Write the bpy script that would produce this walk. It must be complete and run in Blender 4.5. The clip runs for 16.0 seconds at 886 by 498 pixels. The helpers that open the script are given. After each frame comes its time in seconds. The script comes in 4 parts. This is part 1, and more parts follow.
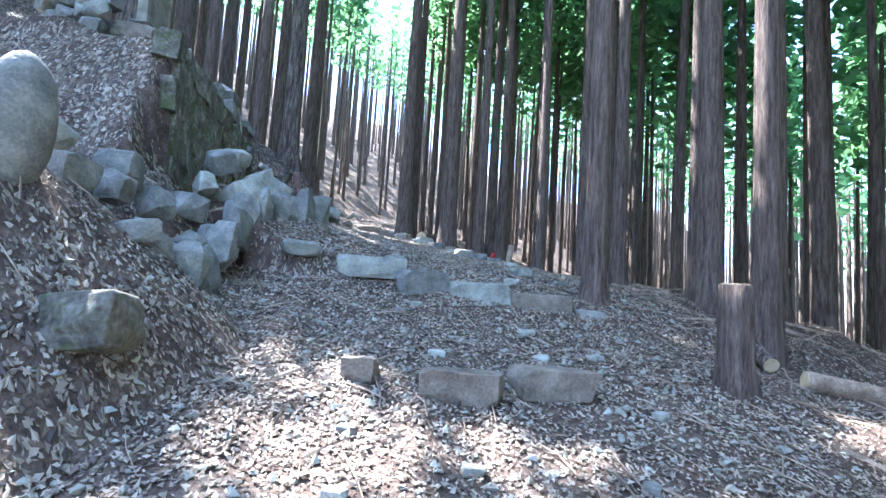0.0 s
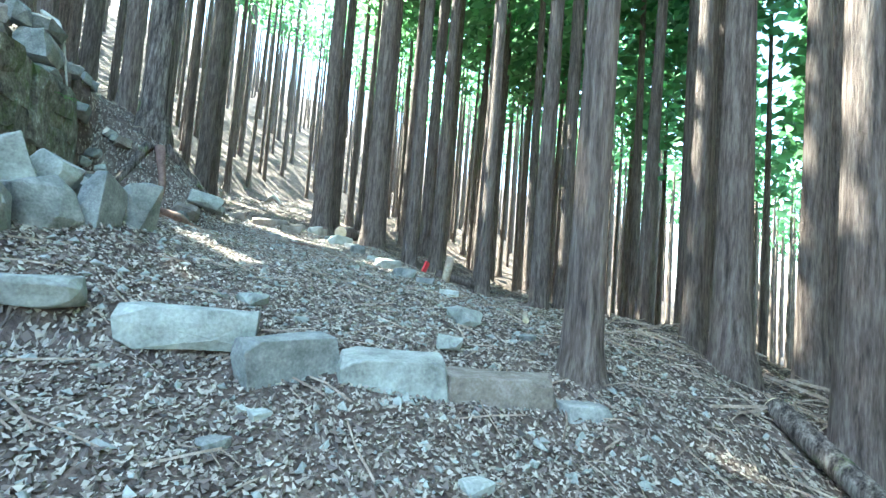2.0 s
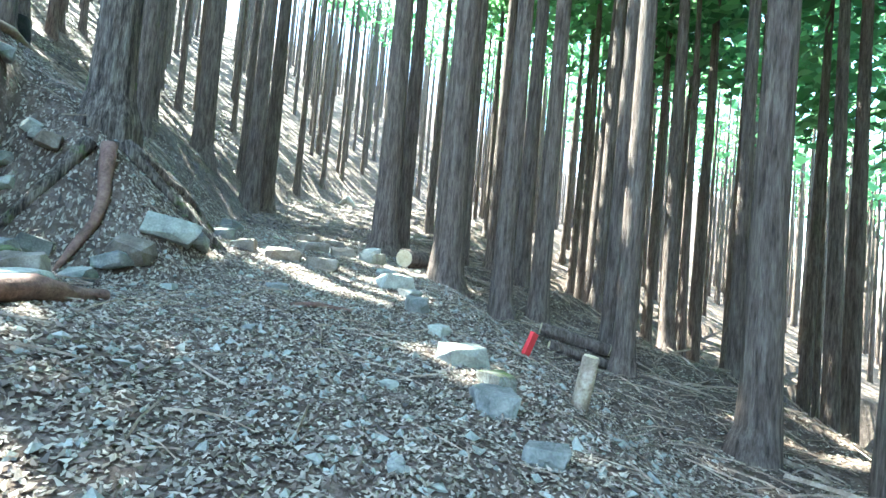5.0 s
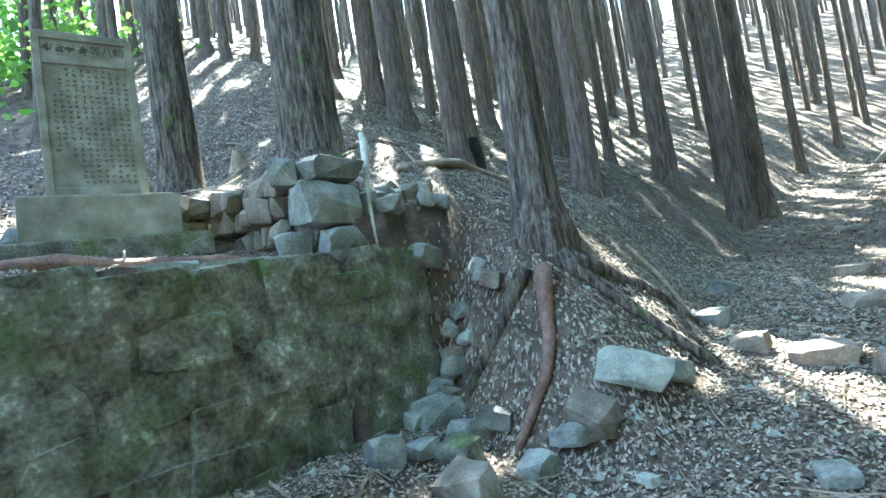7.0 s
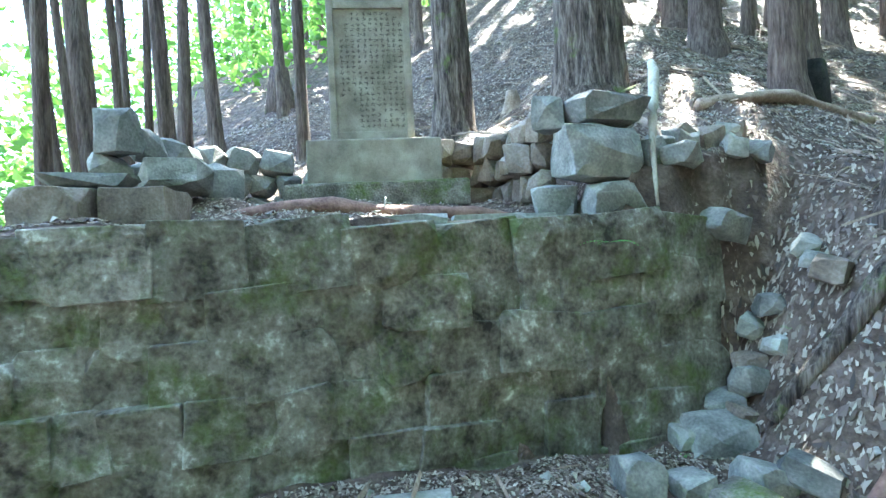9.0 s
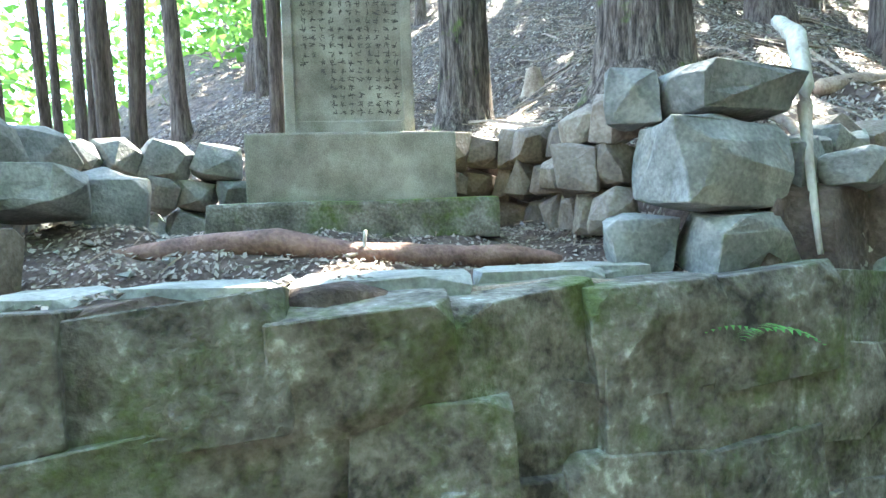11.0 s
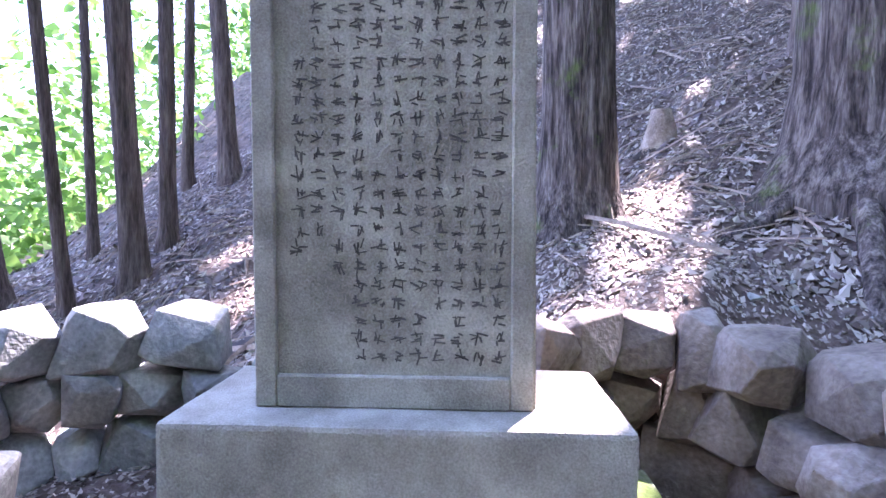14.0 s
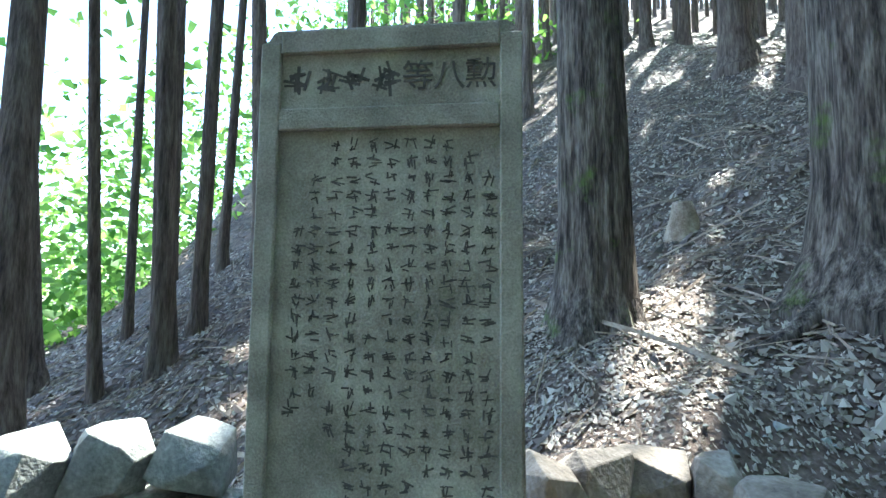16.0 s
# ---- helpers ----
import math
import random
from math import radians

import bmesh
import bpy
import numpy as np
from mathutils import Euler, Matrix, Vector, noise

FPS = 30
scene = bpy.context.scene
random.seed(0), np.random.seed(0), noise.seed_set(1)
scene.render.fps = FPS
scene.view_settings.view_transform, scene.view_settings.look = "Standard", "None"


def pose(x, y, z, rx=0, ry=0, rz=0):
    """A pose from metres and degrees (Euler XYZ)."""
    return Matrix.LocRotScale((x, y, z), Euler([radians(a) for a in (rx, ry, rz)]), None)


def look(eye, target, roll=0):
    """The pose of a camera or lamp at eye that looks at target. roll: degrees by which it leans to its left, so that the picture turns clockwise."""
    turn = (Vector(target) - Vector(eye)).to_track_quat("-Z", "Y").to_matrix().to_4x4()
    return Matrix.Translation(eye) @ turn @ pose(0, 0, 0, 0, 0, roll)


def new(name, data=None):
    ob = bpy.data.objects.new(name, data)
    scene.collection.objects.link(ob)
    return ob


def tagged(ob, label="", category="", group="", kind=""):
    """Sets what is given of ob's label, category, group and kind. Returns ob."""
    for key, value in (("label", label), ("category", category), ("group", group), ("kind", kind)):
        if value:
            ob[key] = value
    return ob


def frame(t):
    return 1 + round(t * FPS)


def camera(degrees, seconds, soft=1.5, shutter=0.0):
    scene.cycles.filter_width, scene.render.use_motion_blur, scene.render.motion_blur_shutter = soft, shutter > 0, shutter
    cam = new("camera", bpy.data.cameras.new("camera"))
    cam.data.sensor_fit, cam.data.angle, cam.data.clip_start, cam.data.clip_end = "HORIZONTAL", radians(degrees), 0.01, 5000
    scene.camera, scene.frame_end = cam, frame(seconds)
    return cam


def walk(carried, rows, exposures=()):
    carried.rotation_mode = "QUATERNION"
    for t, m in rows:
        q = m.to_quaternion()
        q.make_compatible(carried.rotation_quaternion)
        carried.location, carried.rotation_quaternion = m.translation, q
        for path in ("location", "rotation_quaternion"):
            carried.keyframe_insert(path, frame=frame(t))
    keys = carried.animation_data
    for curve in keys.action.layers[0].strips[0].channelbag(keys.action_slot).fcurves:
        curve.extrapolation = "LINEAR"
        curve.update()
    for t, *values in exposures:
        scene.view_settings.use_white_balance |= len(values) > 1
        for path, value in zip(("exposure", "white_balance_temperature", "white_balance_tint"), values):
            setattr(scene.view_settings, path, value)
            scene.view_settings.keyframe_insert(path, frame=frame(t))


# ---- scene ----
cam = camera(83.0, 16.0)
PATH = [
    (0, (-6.096, 1.429, 2.404), (-5.165, 3.189, 2.588), 3.6),
    (0.5, (-5.877, 1.847, 2.795), (-4.875, 3.573, 2.919), 5.7),
    (1, (-5.475, 2.295, 2.806), (-4.352, 3.946, 2.92), 4.7),
    (1.5, (-5.096, 2.924, 2.873), (-3.957, 4.562, 3.007), 3.3),
    (2, (-4.697, 3.456, 3.042), (-3.55, 5.089, 3.18), 4.6),
    (2.5, (-4.33, 4.079, 3.263), (-3.305, 5.79, 3.401), 3.3),
    (3, (-4.04, 4.57, 3.439), (-3.077, 6.315, 3.6), 5.3),
    (3.2, (-3.903, 4.699, 3.467), (-2.947, 6.447, 3.64), 5.7),
    (5.3, (-2.744, 6.93, 4.178), (-1.966, 8.772, 4.212), 4.8),
    (5.5, (-2.648, 7.159, 4.384), (-1.955, 9.035, 4.387), 4.6),
    (6, (-2.614, 7.753, 4.585), (-2.343, 9.734, 4.633), 1.0),
    (6.5, (-2.649, 8.212, 4.863), (-2.873, 10.2, 4.899), -3.7),
    (7, (-2.626, 8.526, 4.926), (-3.571, 10.286, 5.035), -8.7),
    (7.5, (-2.74, 8.769, 5.026), (-4.222, 10.107, 5.141), -9.0),
    (8, (-2.907, 8.98, 5.123), (-4.42, 10.283, 5.234), -4.2),
    (8.5, (-2.985, 9.008, 5.133), (-4.57, 10.224, 5.219), -2.4),
    (8.7, (-2.99, 9.019, 5.09), (-4.69, 10.073, 5.096), -2.4),
    (10.8, (-4.097, 9.699, 5.385), (-5.809, 10.728, 5.289), -2.9),
    (11, (-4.249, 9.735, 5.451), (-5.954, 10.778, 5.368), -1.7),
    (11.5, (-4.482, 9.808, 5.583), (-6.149, 10.911, 5.51), 0.1),
    (12, (-4.72, 10.046, 5.539), (-6.376, 11.167, 5.479), -0.0),
    (12.5, (-5.02, 10.372, 5.689), (-6.787, 11.309, 5.668), -0.9),
    (13, (-5.262, 10.419, 5.895), (-7.089, 11.231, 5.885), -2.4),
    (13.5, (-5.579, 10.31, 6.178), (-7.375, 11.187, 6.082), -0.5),
    (14, (-5.629, 10.353, 6.38), (-7.456, 11.16, 6.286), 0.1),
    (14.5, (-5.658, 10.361, 6.46), (-7.509, 11.117, 6.403), 0.2),
    (15, (-5.646, 10.405, 6.495), (-7.524, 11.093, 6.484), -0.1),
    (15.5, (-5.607, 10.429, 6.591), (-7.485, 11.112, 6.659), -0.3),
    (16, (-5.569, 10.434, 6.608), (-7.438, 11.123, 6.781), 0.6),
]
walk(cam, [(t, look(eye, target, roll)) for t, eye, target, roll in PATH], [(0.0, 3.1, 5500, 12), (0.6, 3.25, 5500, 10), (1.0, 3.5, 5900, -4), (3.0, 3.8, 5900, -7), (5.5, 3.85, 5800, -6), (7.0, 3.8, 5800, -4), (8.0, 4.2, 5800, 1), (11.0, 4.3, 6400, 3), (12.5, 3.35, 6300, 3), (13.1, 3.4, 6000, 8), (13.4, 3.9, 5600, 42), (15.0, 3.65, 6000, 32), (15.3, 3.2, 5900, 4), (16.0, 3.2, 5800, 1)])

# ---- light ----
SUN_AZ, SUN_EL = radians(121), radians(58)
SUN_DIR = Vector((math.cos(SUN_EL) * math.cos(SUN_AZ), math.cos(SUN_EL) * math.sin(SUN_AZ), math.sin(SUN_EL)))
world = bpy.data.worlds.new("world")
scene.world = world
world.use_nodes = True
sky = world.node_tree.nodes.new("ShaderNodeTexSky")
sky.sky_type, sky.sun_disc, sky.sun_elevation, sky.sun_rotation = "NISHITA", False, SUN_EL, math.pi / 2 - SUN_AZ
world.node_tree.links.new(sky.outputs[0], world.node_tree.nodes["Background"].inputs[0])
world.node_tree.nodes["Background"].inputs[1].default_value = 0.15
lamp = bpy.data.lights.new("sun", "SUN")
lamp.energy, lamp.angle, lamp.color = 5.0, radians(0.5), (1.0, 0.95, 0.86)
sun = new("sun", lamp)
sun.matrix_world = look(SUN_DIR * 60, (0, 0, 0))

# ---- the lie of the land ----
TRAIL = [(-22.0, -50, -9.0), (-7.6, -3, -0.4), (-6.5, 0.2, 0.6), (-6.0, 1.5, 0.98), (-5.1, 2.95, 1.33), (-4.3, 4.2, 1.72), (-3.6, 5.3, 2.05), (-3.35, 5.8, 2.2), (-3.05, 6.4, 2.5), (-2.7, 7.2, 2.78),
         (-2.3, 8.4, 3.02), (-1.8, 10.0, 3.22), (-1.5, 11.5, 3.45), (-1.15, 13.0, 3.72), (-1.05, 14.8, 4.0), (-1.0, 16.3, 4.18), (-0.3, 21.0, 4.8), (1.6, 27.0, 6.0), (5.0, 32.0, 6.9),
         (20, 44, 9), (120, 100, 14)]
MON = (-6.635, 10.675)
U, N = (0.454, 0.891), (0.891, -0.454)


def mon(u, n):
    """From the monument's own axes (u along its front, n out of it) to the plan."""
    return MON[0] + u * U[0] + n * N[0], MON[1] + u * U[1] + n * N[1]


def smooth(a, b, v):
    s = np.clip((v - a) / (b - a), 0, 1)
    return s * s * (3 - 2 * s)


def lateral(x, y):
    """Height of the trail at its nearest point, and how far to its left (uphill) a point lies."""
    best, z0, side = np.full(x.shape, 1e9), np.zeros(x.shape), np.zeros(x.shape)
    for (ax, ay, az), (bx, by, bz) in zip(TRAIL, TRAIL[1:]):
        dx, dy = bx - ax, by - ay
        length = math.hypot(dx, dy)
        s = np.clip(((x - ax) * dx + (y - ay) * dy) / length ** 2, 0, 1)
        px, py = x - ax - s * dx, y - ay - s * dy
        d = np.hypot(px, py)
        near = d < best
        best = np.where(near, d, best)
        z0 = np.where(near, az + s * (bz - az), z0)
        side = np.where(near, np.sign(dx * py - dy * px) * d, side)
    return z0, side


def wall_n(u):
    """The front edge of the terrace."""
    return 1.0 - 0.2 * u + 0.03 * np.sin(u * 5)


def land(x, y):
    x, y = np.asarray(x, float), np.asarray(y, float)
    z0, d = lateral(x, y)
    left = 1.75 + 0.15 * np.sin(y * 0.9) + 0.7 * smooth(5.0, 6.5, y) * (1 - smooth(10.0, 12.0, y))
    up = np.clip(d - left, 0, None)
    ridge = 5.65 + 0.1 * (-x - 7) + 0.35 * (y - 11) + 0.3 * np.clip(y - 14, 0, None)
    ridge = ridge + 0.3 * np.clip(-x - 10, 0, 16) * smooth(5.5, 12, y)
    cap = np.maximum(np.minimum(ridge, 40), z0 + 2.5)
    bank = np.where(up < 1.3, 1.05 * up, 1.365 + 0.6 * (up - 1.3))
    down = np.clip(-d - 1.6, 0, None)
    fall = 0.12 * np.minimum(down, 3.6) + 0.4 * np.clip(down - 3.6, 0, 30) + 0.12 * np.clip(down - 33.6, 0, None)
    fall = fall + 0.3 * smooth(1.3, 2.0, -d) * smooth(7.5, 9.0, y) * (1 - smooth(13.0, 15.0, y))
    h = z0 + 0.12 * np.clip(d, 0, 1.9) + 0.07 * np.clip(d, -1.6, 0) + bank - fall
    h = np.where(up > 0, np.minimum(h, cap), h)
    # the terrace, the ground before its wall and the way up to it
    u, n = (x - MON[0]) * U[0] + (y - MON[1]) * U[1], (x - MON[0]) * N[0] + (y - MON[1]) * N[1]
    front = wall_n(u)
    ramp = 3.55 + 0.25 * smooth(2.6, 1.3, n) * smooth(-1.6, -0.6, u) - 0.12 * smooth(0.0, 2.4, u) - 0.3 * smooth(-0.8, -2.6, u)
    before = (n > front + 0.04) & (u > -2.5) & (u < 3.4)
    near = 1 - smooth(2.0, 3.8, n)
    cut = np.minimum(h, ramp + 0.1) * (1 - near) + ramp * near
    h = np.where(before, cut + (h - cut) * smooth(2.1, 3.3, u), h)
    terrace = 5.41 - 0.2 * smooth(0.08, 0.7, n) + 0.04 * np.clip(-n - 0.5, 0, 2)
    inside = (n <= front + 0.04) & (n > -0.95 + 0.1 * smooth(-0.2, 0.5, u)) & (u > -2.2) & (u < 1.75)
    beyond = np.maximum(np.maximum(-n - 0.95 + 0.1 * smooth(-0.2, 0.5, u), u - 1.75), -2.2 - u)
    h = np.where((n <= front + 0.04) & (beyond > 0) & (u < 5), np.minimum(h, 5.82 + 0.75 * beyond), h)
    behind = (n <= front + 0.04) & (u > -3.6) & (u < 3.0) & ~inside
    slump = 1.4 * np.clip(-2.0 - u, 0, None)
    h = np.where(behind, np.maximum(h, 5.5 - slump + 0.25 * np.clip(-n - 0.9, 0, None) * smooth(-3, 1.5, u)), h)
    return np.where(inside, terrace, h)


def ground(x, y):
    return float(land(np.array([x]), np.array([y]))[0])

# ---- materials ----
def paint(name, stops, scale=6.0, rough=0.9, bump=0.3, fine=60.0, stretch=(1, 1, 1), moss=None, moss_cover=0.5, jitter=0.25, moss_up=0.0, metal=0.0):
    """A rough natural surface: broad mottling, fine grain, a tint of its own for each piece, and moss in patches."""
    m = bpy.data.materials.new(name)
    m.use_nodes = True
    nt = m.node_tree
    node, link = nt.nodes.new, nt.links.new
    bsdf = nt.nodes["Principled BSDF"]
    coord, mapping = node("ShaderNodeTexCoord"), node("ShaderNodeMapping")
    mapping.inputs["Scale"].default_value = stretch
    geo, info = node("ShaderNodeNewGeometry"), node("ShaderNodeObjectInfo")
    link(geo.outputs["Position"], mapping.inputs[0])
    broad, grain = node("ShaderNodeTexNoise"), node("ShaderNodeTexNoise")
    broad.inputs["Scale"].default_value, broad.inputs["Detail"].default_value, broad.inputs["Roughness"].default_value = scale, 6, 0.62
    grain.inputs["Scale"].default_value, grain.inputs["Detail"].default_value = fine, 4
    for n in (broad, grain):
        link(mapping.outputs[0], n.inputs["Vector"])
    mix = node("ShaderNodeMath")
    mix.operation = "MULTIPLY_ADD"
    link(grain.outputs[0], mix.inputs[0])
    mix.inputs[1].default_value = 0.45
    sub = node("ShaderNodeMath")
    sub.operation = "SUBTRACT"
    link(broad.outputs[0], sub.inputs[0])
    sub.inputs[1].default_value = 0.225
    link(sub.outputs[0], mix.inputs[2])
    ramp = node("ShaderNodeValToRGB")
    el = ramp.color_ramp.elements
    el[0].position, el[0].color = stops[0][0], (*stops[0][1], 1)
    el[1].position, el[1].color = stops[-1][0], (*stops[-1][1], 1)
    for p, c in stops[1:-1]:
        e = el.new(p)
        e.color = (*c, 1)
    link(mix.outputs[0], ramp.inputs[0])
    rand = node("ShaderNodeMath")
    rand.operation = "ADD"
    link(info.outputs["Random"], rand.inputs[0])
    link(geo.outputs["Random Per Island"], rand.inputs[1])
    spread = node("ShaderNodeMapRange")
    spread.inputs["From Max"].default_value = 2.0
    spread.inputs["To Min"].default_value, spread.inputs["To Max"].default_value = 1 - jitter, 1 + jitter
    link(rand.outputs[0], spread.inputs["Value"])
    hsv = node("ShaderNodeHueSaturation")
    link(spread.outputs[0], hsv.inputs["Value"])
    link(ramp.outputs[0], hsv.inputs["Color"])
    colour = hsv.outputs[0]
    if moss:
        patch, cut, over = node("ShaderNodeTexNoise"), node("ShaderNodeMapRange"), node("ShaderNodeMix")
        patch.inputs["Scale"].default_value, patch.inputs["Detail"].default_value, patch.inputs["Roughness"].default_value = 2.6, 7, 0.7
        link(geo.outputs["Position"], patch.inputs["Vector"])
        value = patch.outputs[0]
        if moss_up:
            sep, add = node("ShaderNodeSeparateXYZ"), node("ShaderNodeMath")
            link(geo.outputs["True Normal"], sep.inputs[0])
            add.operation = "MULTIPLY_ADD"
            link(sep.outputs["Z"], add.inputs[0])
            add.inputs[1].default_value = moss_up
            link(patch.outputs[0], add.inputs[2])
            value = add.outputs[0]
        link(value, cut.inputs["Value"])
        cut.inputs["From Min"].default_value, cut.inputs["From Max"].default_value = moss_cover, moss_cover + 0.16
        over.data_type = "RGBA"
        link(cut.outputs[0], over.inputs["Factor"])
        link(colour, over.inputs[6])
        tone = node("ShaderNodeMix")
        tone.data_type = "RGBA"
        link(grain.outputs[0], tone.inputs["Factor"])
        tone.inputs[6].default_value = (*[c * 0.45 for c in moss], 1)
        tone.inputs[7].default_value = (*[c * 1.5 for c in moss], 1)
        link(tone.outputs[2], over.inputs[7])
        colour = over.outputs[2]
    link(colour, bsdf.inputs["Base Color"])
    relief = node("ShaderNodeBump")
    relief.inputs["Strength"].default_value, relief.inputs["Distance"].default_value = bump, 0.06 if 80 < fine < 100 else 0.03
    link(mix.outputs[0], relief.inputs["Height"])
    link(relief.outputs[0], bsdf.inputs["Normal"])
    bsdf.inputs["Roughness"].default_value, bsdf.inputs["Metallic"].default_value = rough, metal
    bsdf.inputs["Specular IOR Level"].default_value = 0.35
    return m


def leaf_paint(name, dark, light, glow=0.35):
    """Thin leaves: every leaf with a tint of its own, letting light through."""
    m = bpy.data.materials.new(name)
    m.use_nodes = True
    nt = m.node_tree
    node, link = nt.nodes.new, nt.links.new
    geo, ramp, bsdf = node("ShaderNodeNewGeometry"), node("ShaderNodeValToRGB"), nt.nodes["Principled BSDF"]
    ramp.color_ramp.elements[0].color, ramp.color_ramp.elements[1].color = (*dark, 1), (*light, 1)
    link(geo.outputs["Random Per Island"], ramp.inputs[0])
    link(ramp.outputs[0], bsdf.inputs["Base Color"])
    bsdf.inputs["Roughness"].default_value = 0.6
    if glow:
        thin, mix = node("ShaderNodeBsdfTranslucent"), node("ShaderNodeMixShader")
        link(ramp.outputs[0], thin.inputs[0])
        mix.inputs[0].default_value = glow
        link(bsdf.outputs[0], mix.inputs[1])
        link(thin.outputs[0], mix.inputs[2])
        link(mix.outputs[0], nt.nodes["Material Output"].inputs[0])
    return m


MOSS = (0.07, 0.12, 0.03)
EARTH = paint("earth", [(0.28, (0.045, 0.03, 0.023)), (0.5, (0.095, 0.066, 0.052)), (0.72, (0.2, 0.15, 0.12))], 5.0, 0.95, 1.0, 38, jitter=0.0)
BARK = paint("bark", [(0.3, (0.045, 0.031, 0.026)), (0.5, (0.13, 0.094, 0.079)), (0.75, (0.25, 0.2, 0.17))], 22.0, 0.92, 1.0, 95, (1, 1, 0.11), (0.09, 0.12, 0.06), 0.72, 0.2)
MOSSY_BARK = paint("mossy_bark", [(0.34, (0.025, 0.018, 0.016)), (0.5, (0.12, 0.093, 0.08)), (0.68, (0.29, 0.245, 0.21))], 20.0, 0.92, 1.0, 90, (1, 1, 0.12), (0.11, 0.17, 0.03), 0.57, 0.2)
ROOT = paint("root", [(0.3, (0.09, 0.05, 0.04)), (0.55, (0.2, 0.115, 0.09)), (0.8, (0.3, 0.19, 0.15))], 7.0, 0.8, 0.5, 50)
STONE = paint("stone", [(0.25, (0.09, 0.09, 0.085)), (0.5, (0.2, 0.2, 0.185)), (0.75, (0.36, 0.35, 0.32))], 5.0, 0.85, 0.5, 55, (1, 1, 1), MOSS, 0.68, 0.3)
BROWN_STONE = paint("brown_stone", [(0.25, (0.085, 0.067, 0.053)), (0.5, (0.19, 0.155, 0.125)), (0.75, (0.32, 0.28, 0.24))], 5.0, 0.85, 0.5, 55, (1, 1, 1), MOSS, 0.72, 0.3)
PALE_STONE = paint("pale_stone", [(0.25, (0.15, 0.15, 0.135)), (0.5, (0.3, 0.3, 0.265)), (0.75, (0.46, 0.46, 0.41))], 5.0, 0.85, 0.4, 50, (1, 1, 1), MOSS, 0.75, 0.25)
WALL_STONE = paint("wall_stone", [(0.3, (0.045, 0.04, 0.034)), (0.48, (0.16, 0.145, 0.12)), (0.62, (0.26, 0.25, 0.215)), (0.74, (0.55, 0.56, 0.52))], 5.5, 0.9, 1.0, 32, (1, 1, 1), (0.1, 0.125, 0.045), 0.5, 0.3)
GRANITE = paint("granite", [(0.3, (0.16, 0.142, 0.114)), (0.5, (0.275, 0.25, 0.205)), (0.7, (0.42, 0.39, 0.33))], 4.5, 0.85, 0.5, 190, (1, 1, 1), (0.1, 0.09, 0.07), 0.72, 0.05)
INK = paint("engraving", [(0.3, (0.05, 0.045, 0.04)), (0.7, (0.12, 0.11, 0.1))], 12.0, 0.95, 0.3, 80)
MOSSY_BASE = paint("mossy_base", [(0.3, (0.08, 0.075, 0.06)), (0.5, (0.18, 0.165, 0.14)), (0.7, (0.34, 0.33, 0.29))], 7.0, 0.9, 0.6, 70, (1, 1, 1), (0.09, 0.125, 0.025), 0.5, 0.05, 0.1)
DEAD_WOOD = paint("dead_wood", [(0.25, (0.12, 0.085, 0.06)), (0.5, (0.27, 0.2, 0.15)), (0.75, (0.46, 0.38, 0.3))], 8.0, 0.85, 0.5, 60)
CUT_WOOD = paint("cut_wood", [(0.3, (0.4, 0.3, 0.18)), (0.7, (0.62, 0.52, 0.36))], 9.0, 0.8, 0.3, 60)
BLEACHED = paint("bleached_wood", [(0.3, (0.26, 0.23, 0.19)), (0.5, (0.45, 0.42, 0.36)), (0.7, (0.6, 0.57, 0.5))], 8.0, 0.8, 0.4, 60, (1, 1, 0.4))
RED_PAINT = paint("red_paint", [(0.3, (0.55, 0.03, 0.04)), (0.7, (0.72, 0.06, 0.07))], 8.0, 0.5, 0.1, 60)
DARK_LITTER = leaf_paint("dark_litter", (0.035, 0.024, 0.018), (0.18, 0.13, 0.105), 0.08)
CHAR = paint("charred_wood", [(0.3, (0.008, 0.008, 0.008)), (0.7, (0.03, 0.027, 0.025))], 9.0, 0.95, 0.6, 60)
LITTER = leaf_paint("litter", (0.09, 0.06, 0.042), (0.47, 0.4, 0.325), 0.12)
NEEDLES = leaf_paint("needles", (0.06, 0.15, 0.06), (0.24, 0.46, 0.2), 0.68)
BROADLEAF = leaf_paint("broadleaf", (0.08, 0.2, 0.03), (0.28, 0.46, 0.1), 0.5)
FERN_GREEN = leaf_paint("fern_green", (0.08, 0.24, 0.06), (0.16, 0.42, 0.1), 0.35)

# ---- building helpers ----
def empty(name, m=None):
    ob = new(name)
    ob.empty_display_size = 0.1
    if m is not None:
        ob.matrix_world = m
    return ob


def mesh_of(bm, material, name="piece", soft=False):
    me = bpy.data.meshes.new(name)
    bm.to_mesh(me)
    bm.free()
    me.materials.append(material)
    if soft:
        me.shade_smooth()
    return me


def part(name, bm, material, parent=None, label="", soft=False):
    ob = new(name, bm if isinstance(bm, bpy.types.Mesh) else mesh_of(bm, material, name, soft))
    if parent:
        ob.parent = parent
    if label:
        ob["label"] = label
    return ob


def raw_mesh(name, verts, faces, material, soft=True):
    me = bpy.data.meshes.new(name)
    me.from_pydata(verts, [], faces)
    me.materials.append(material)
    if soft:
        me.shade_smooth()
    return me


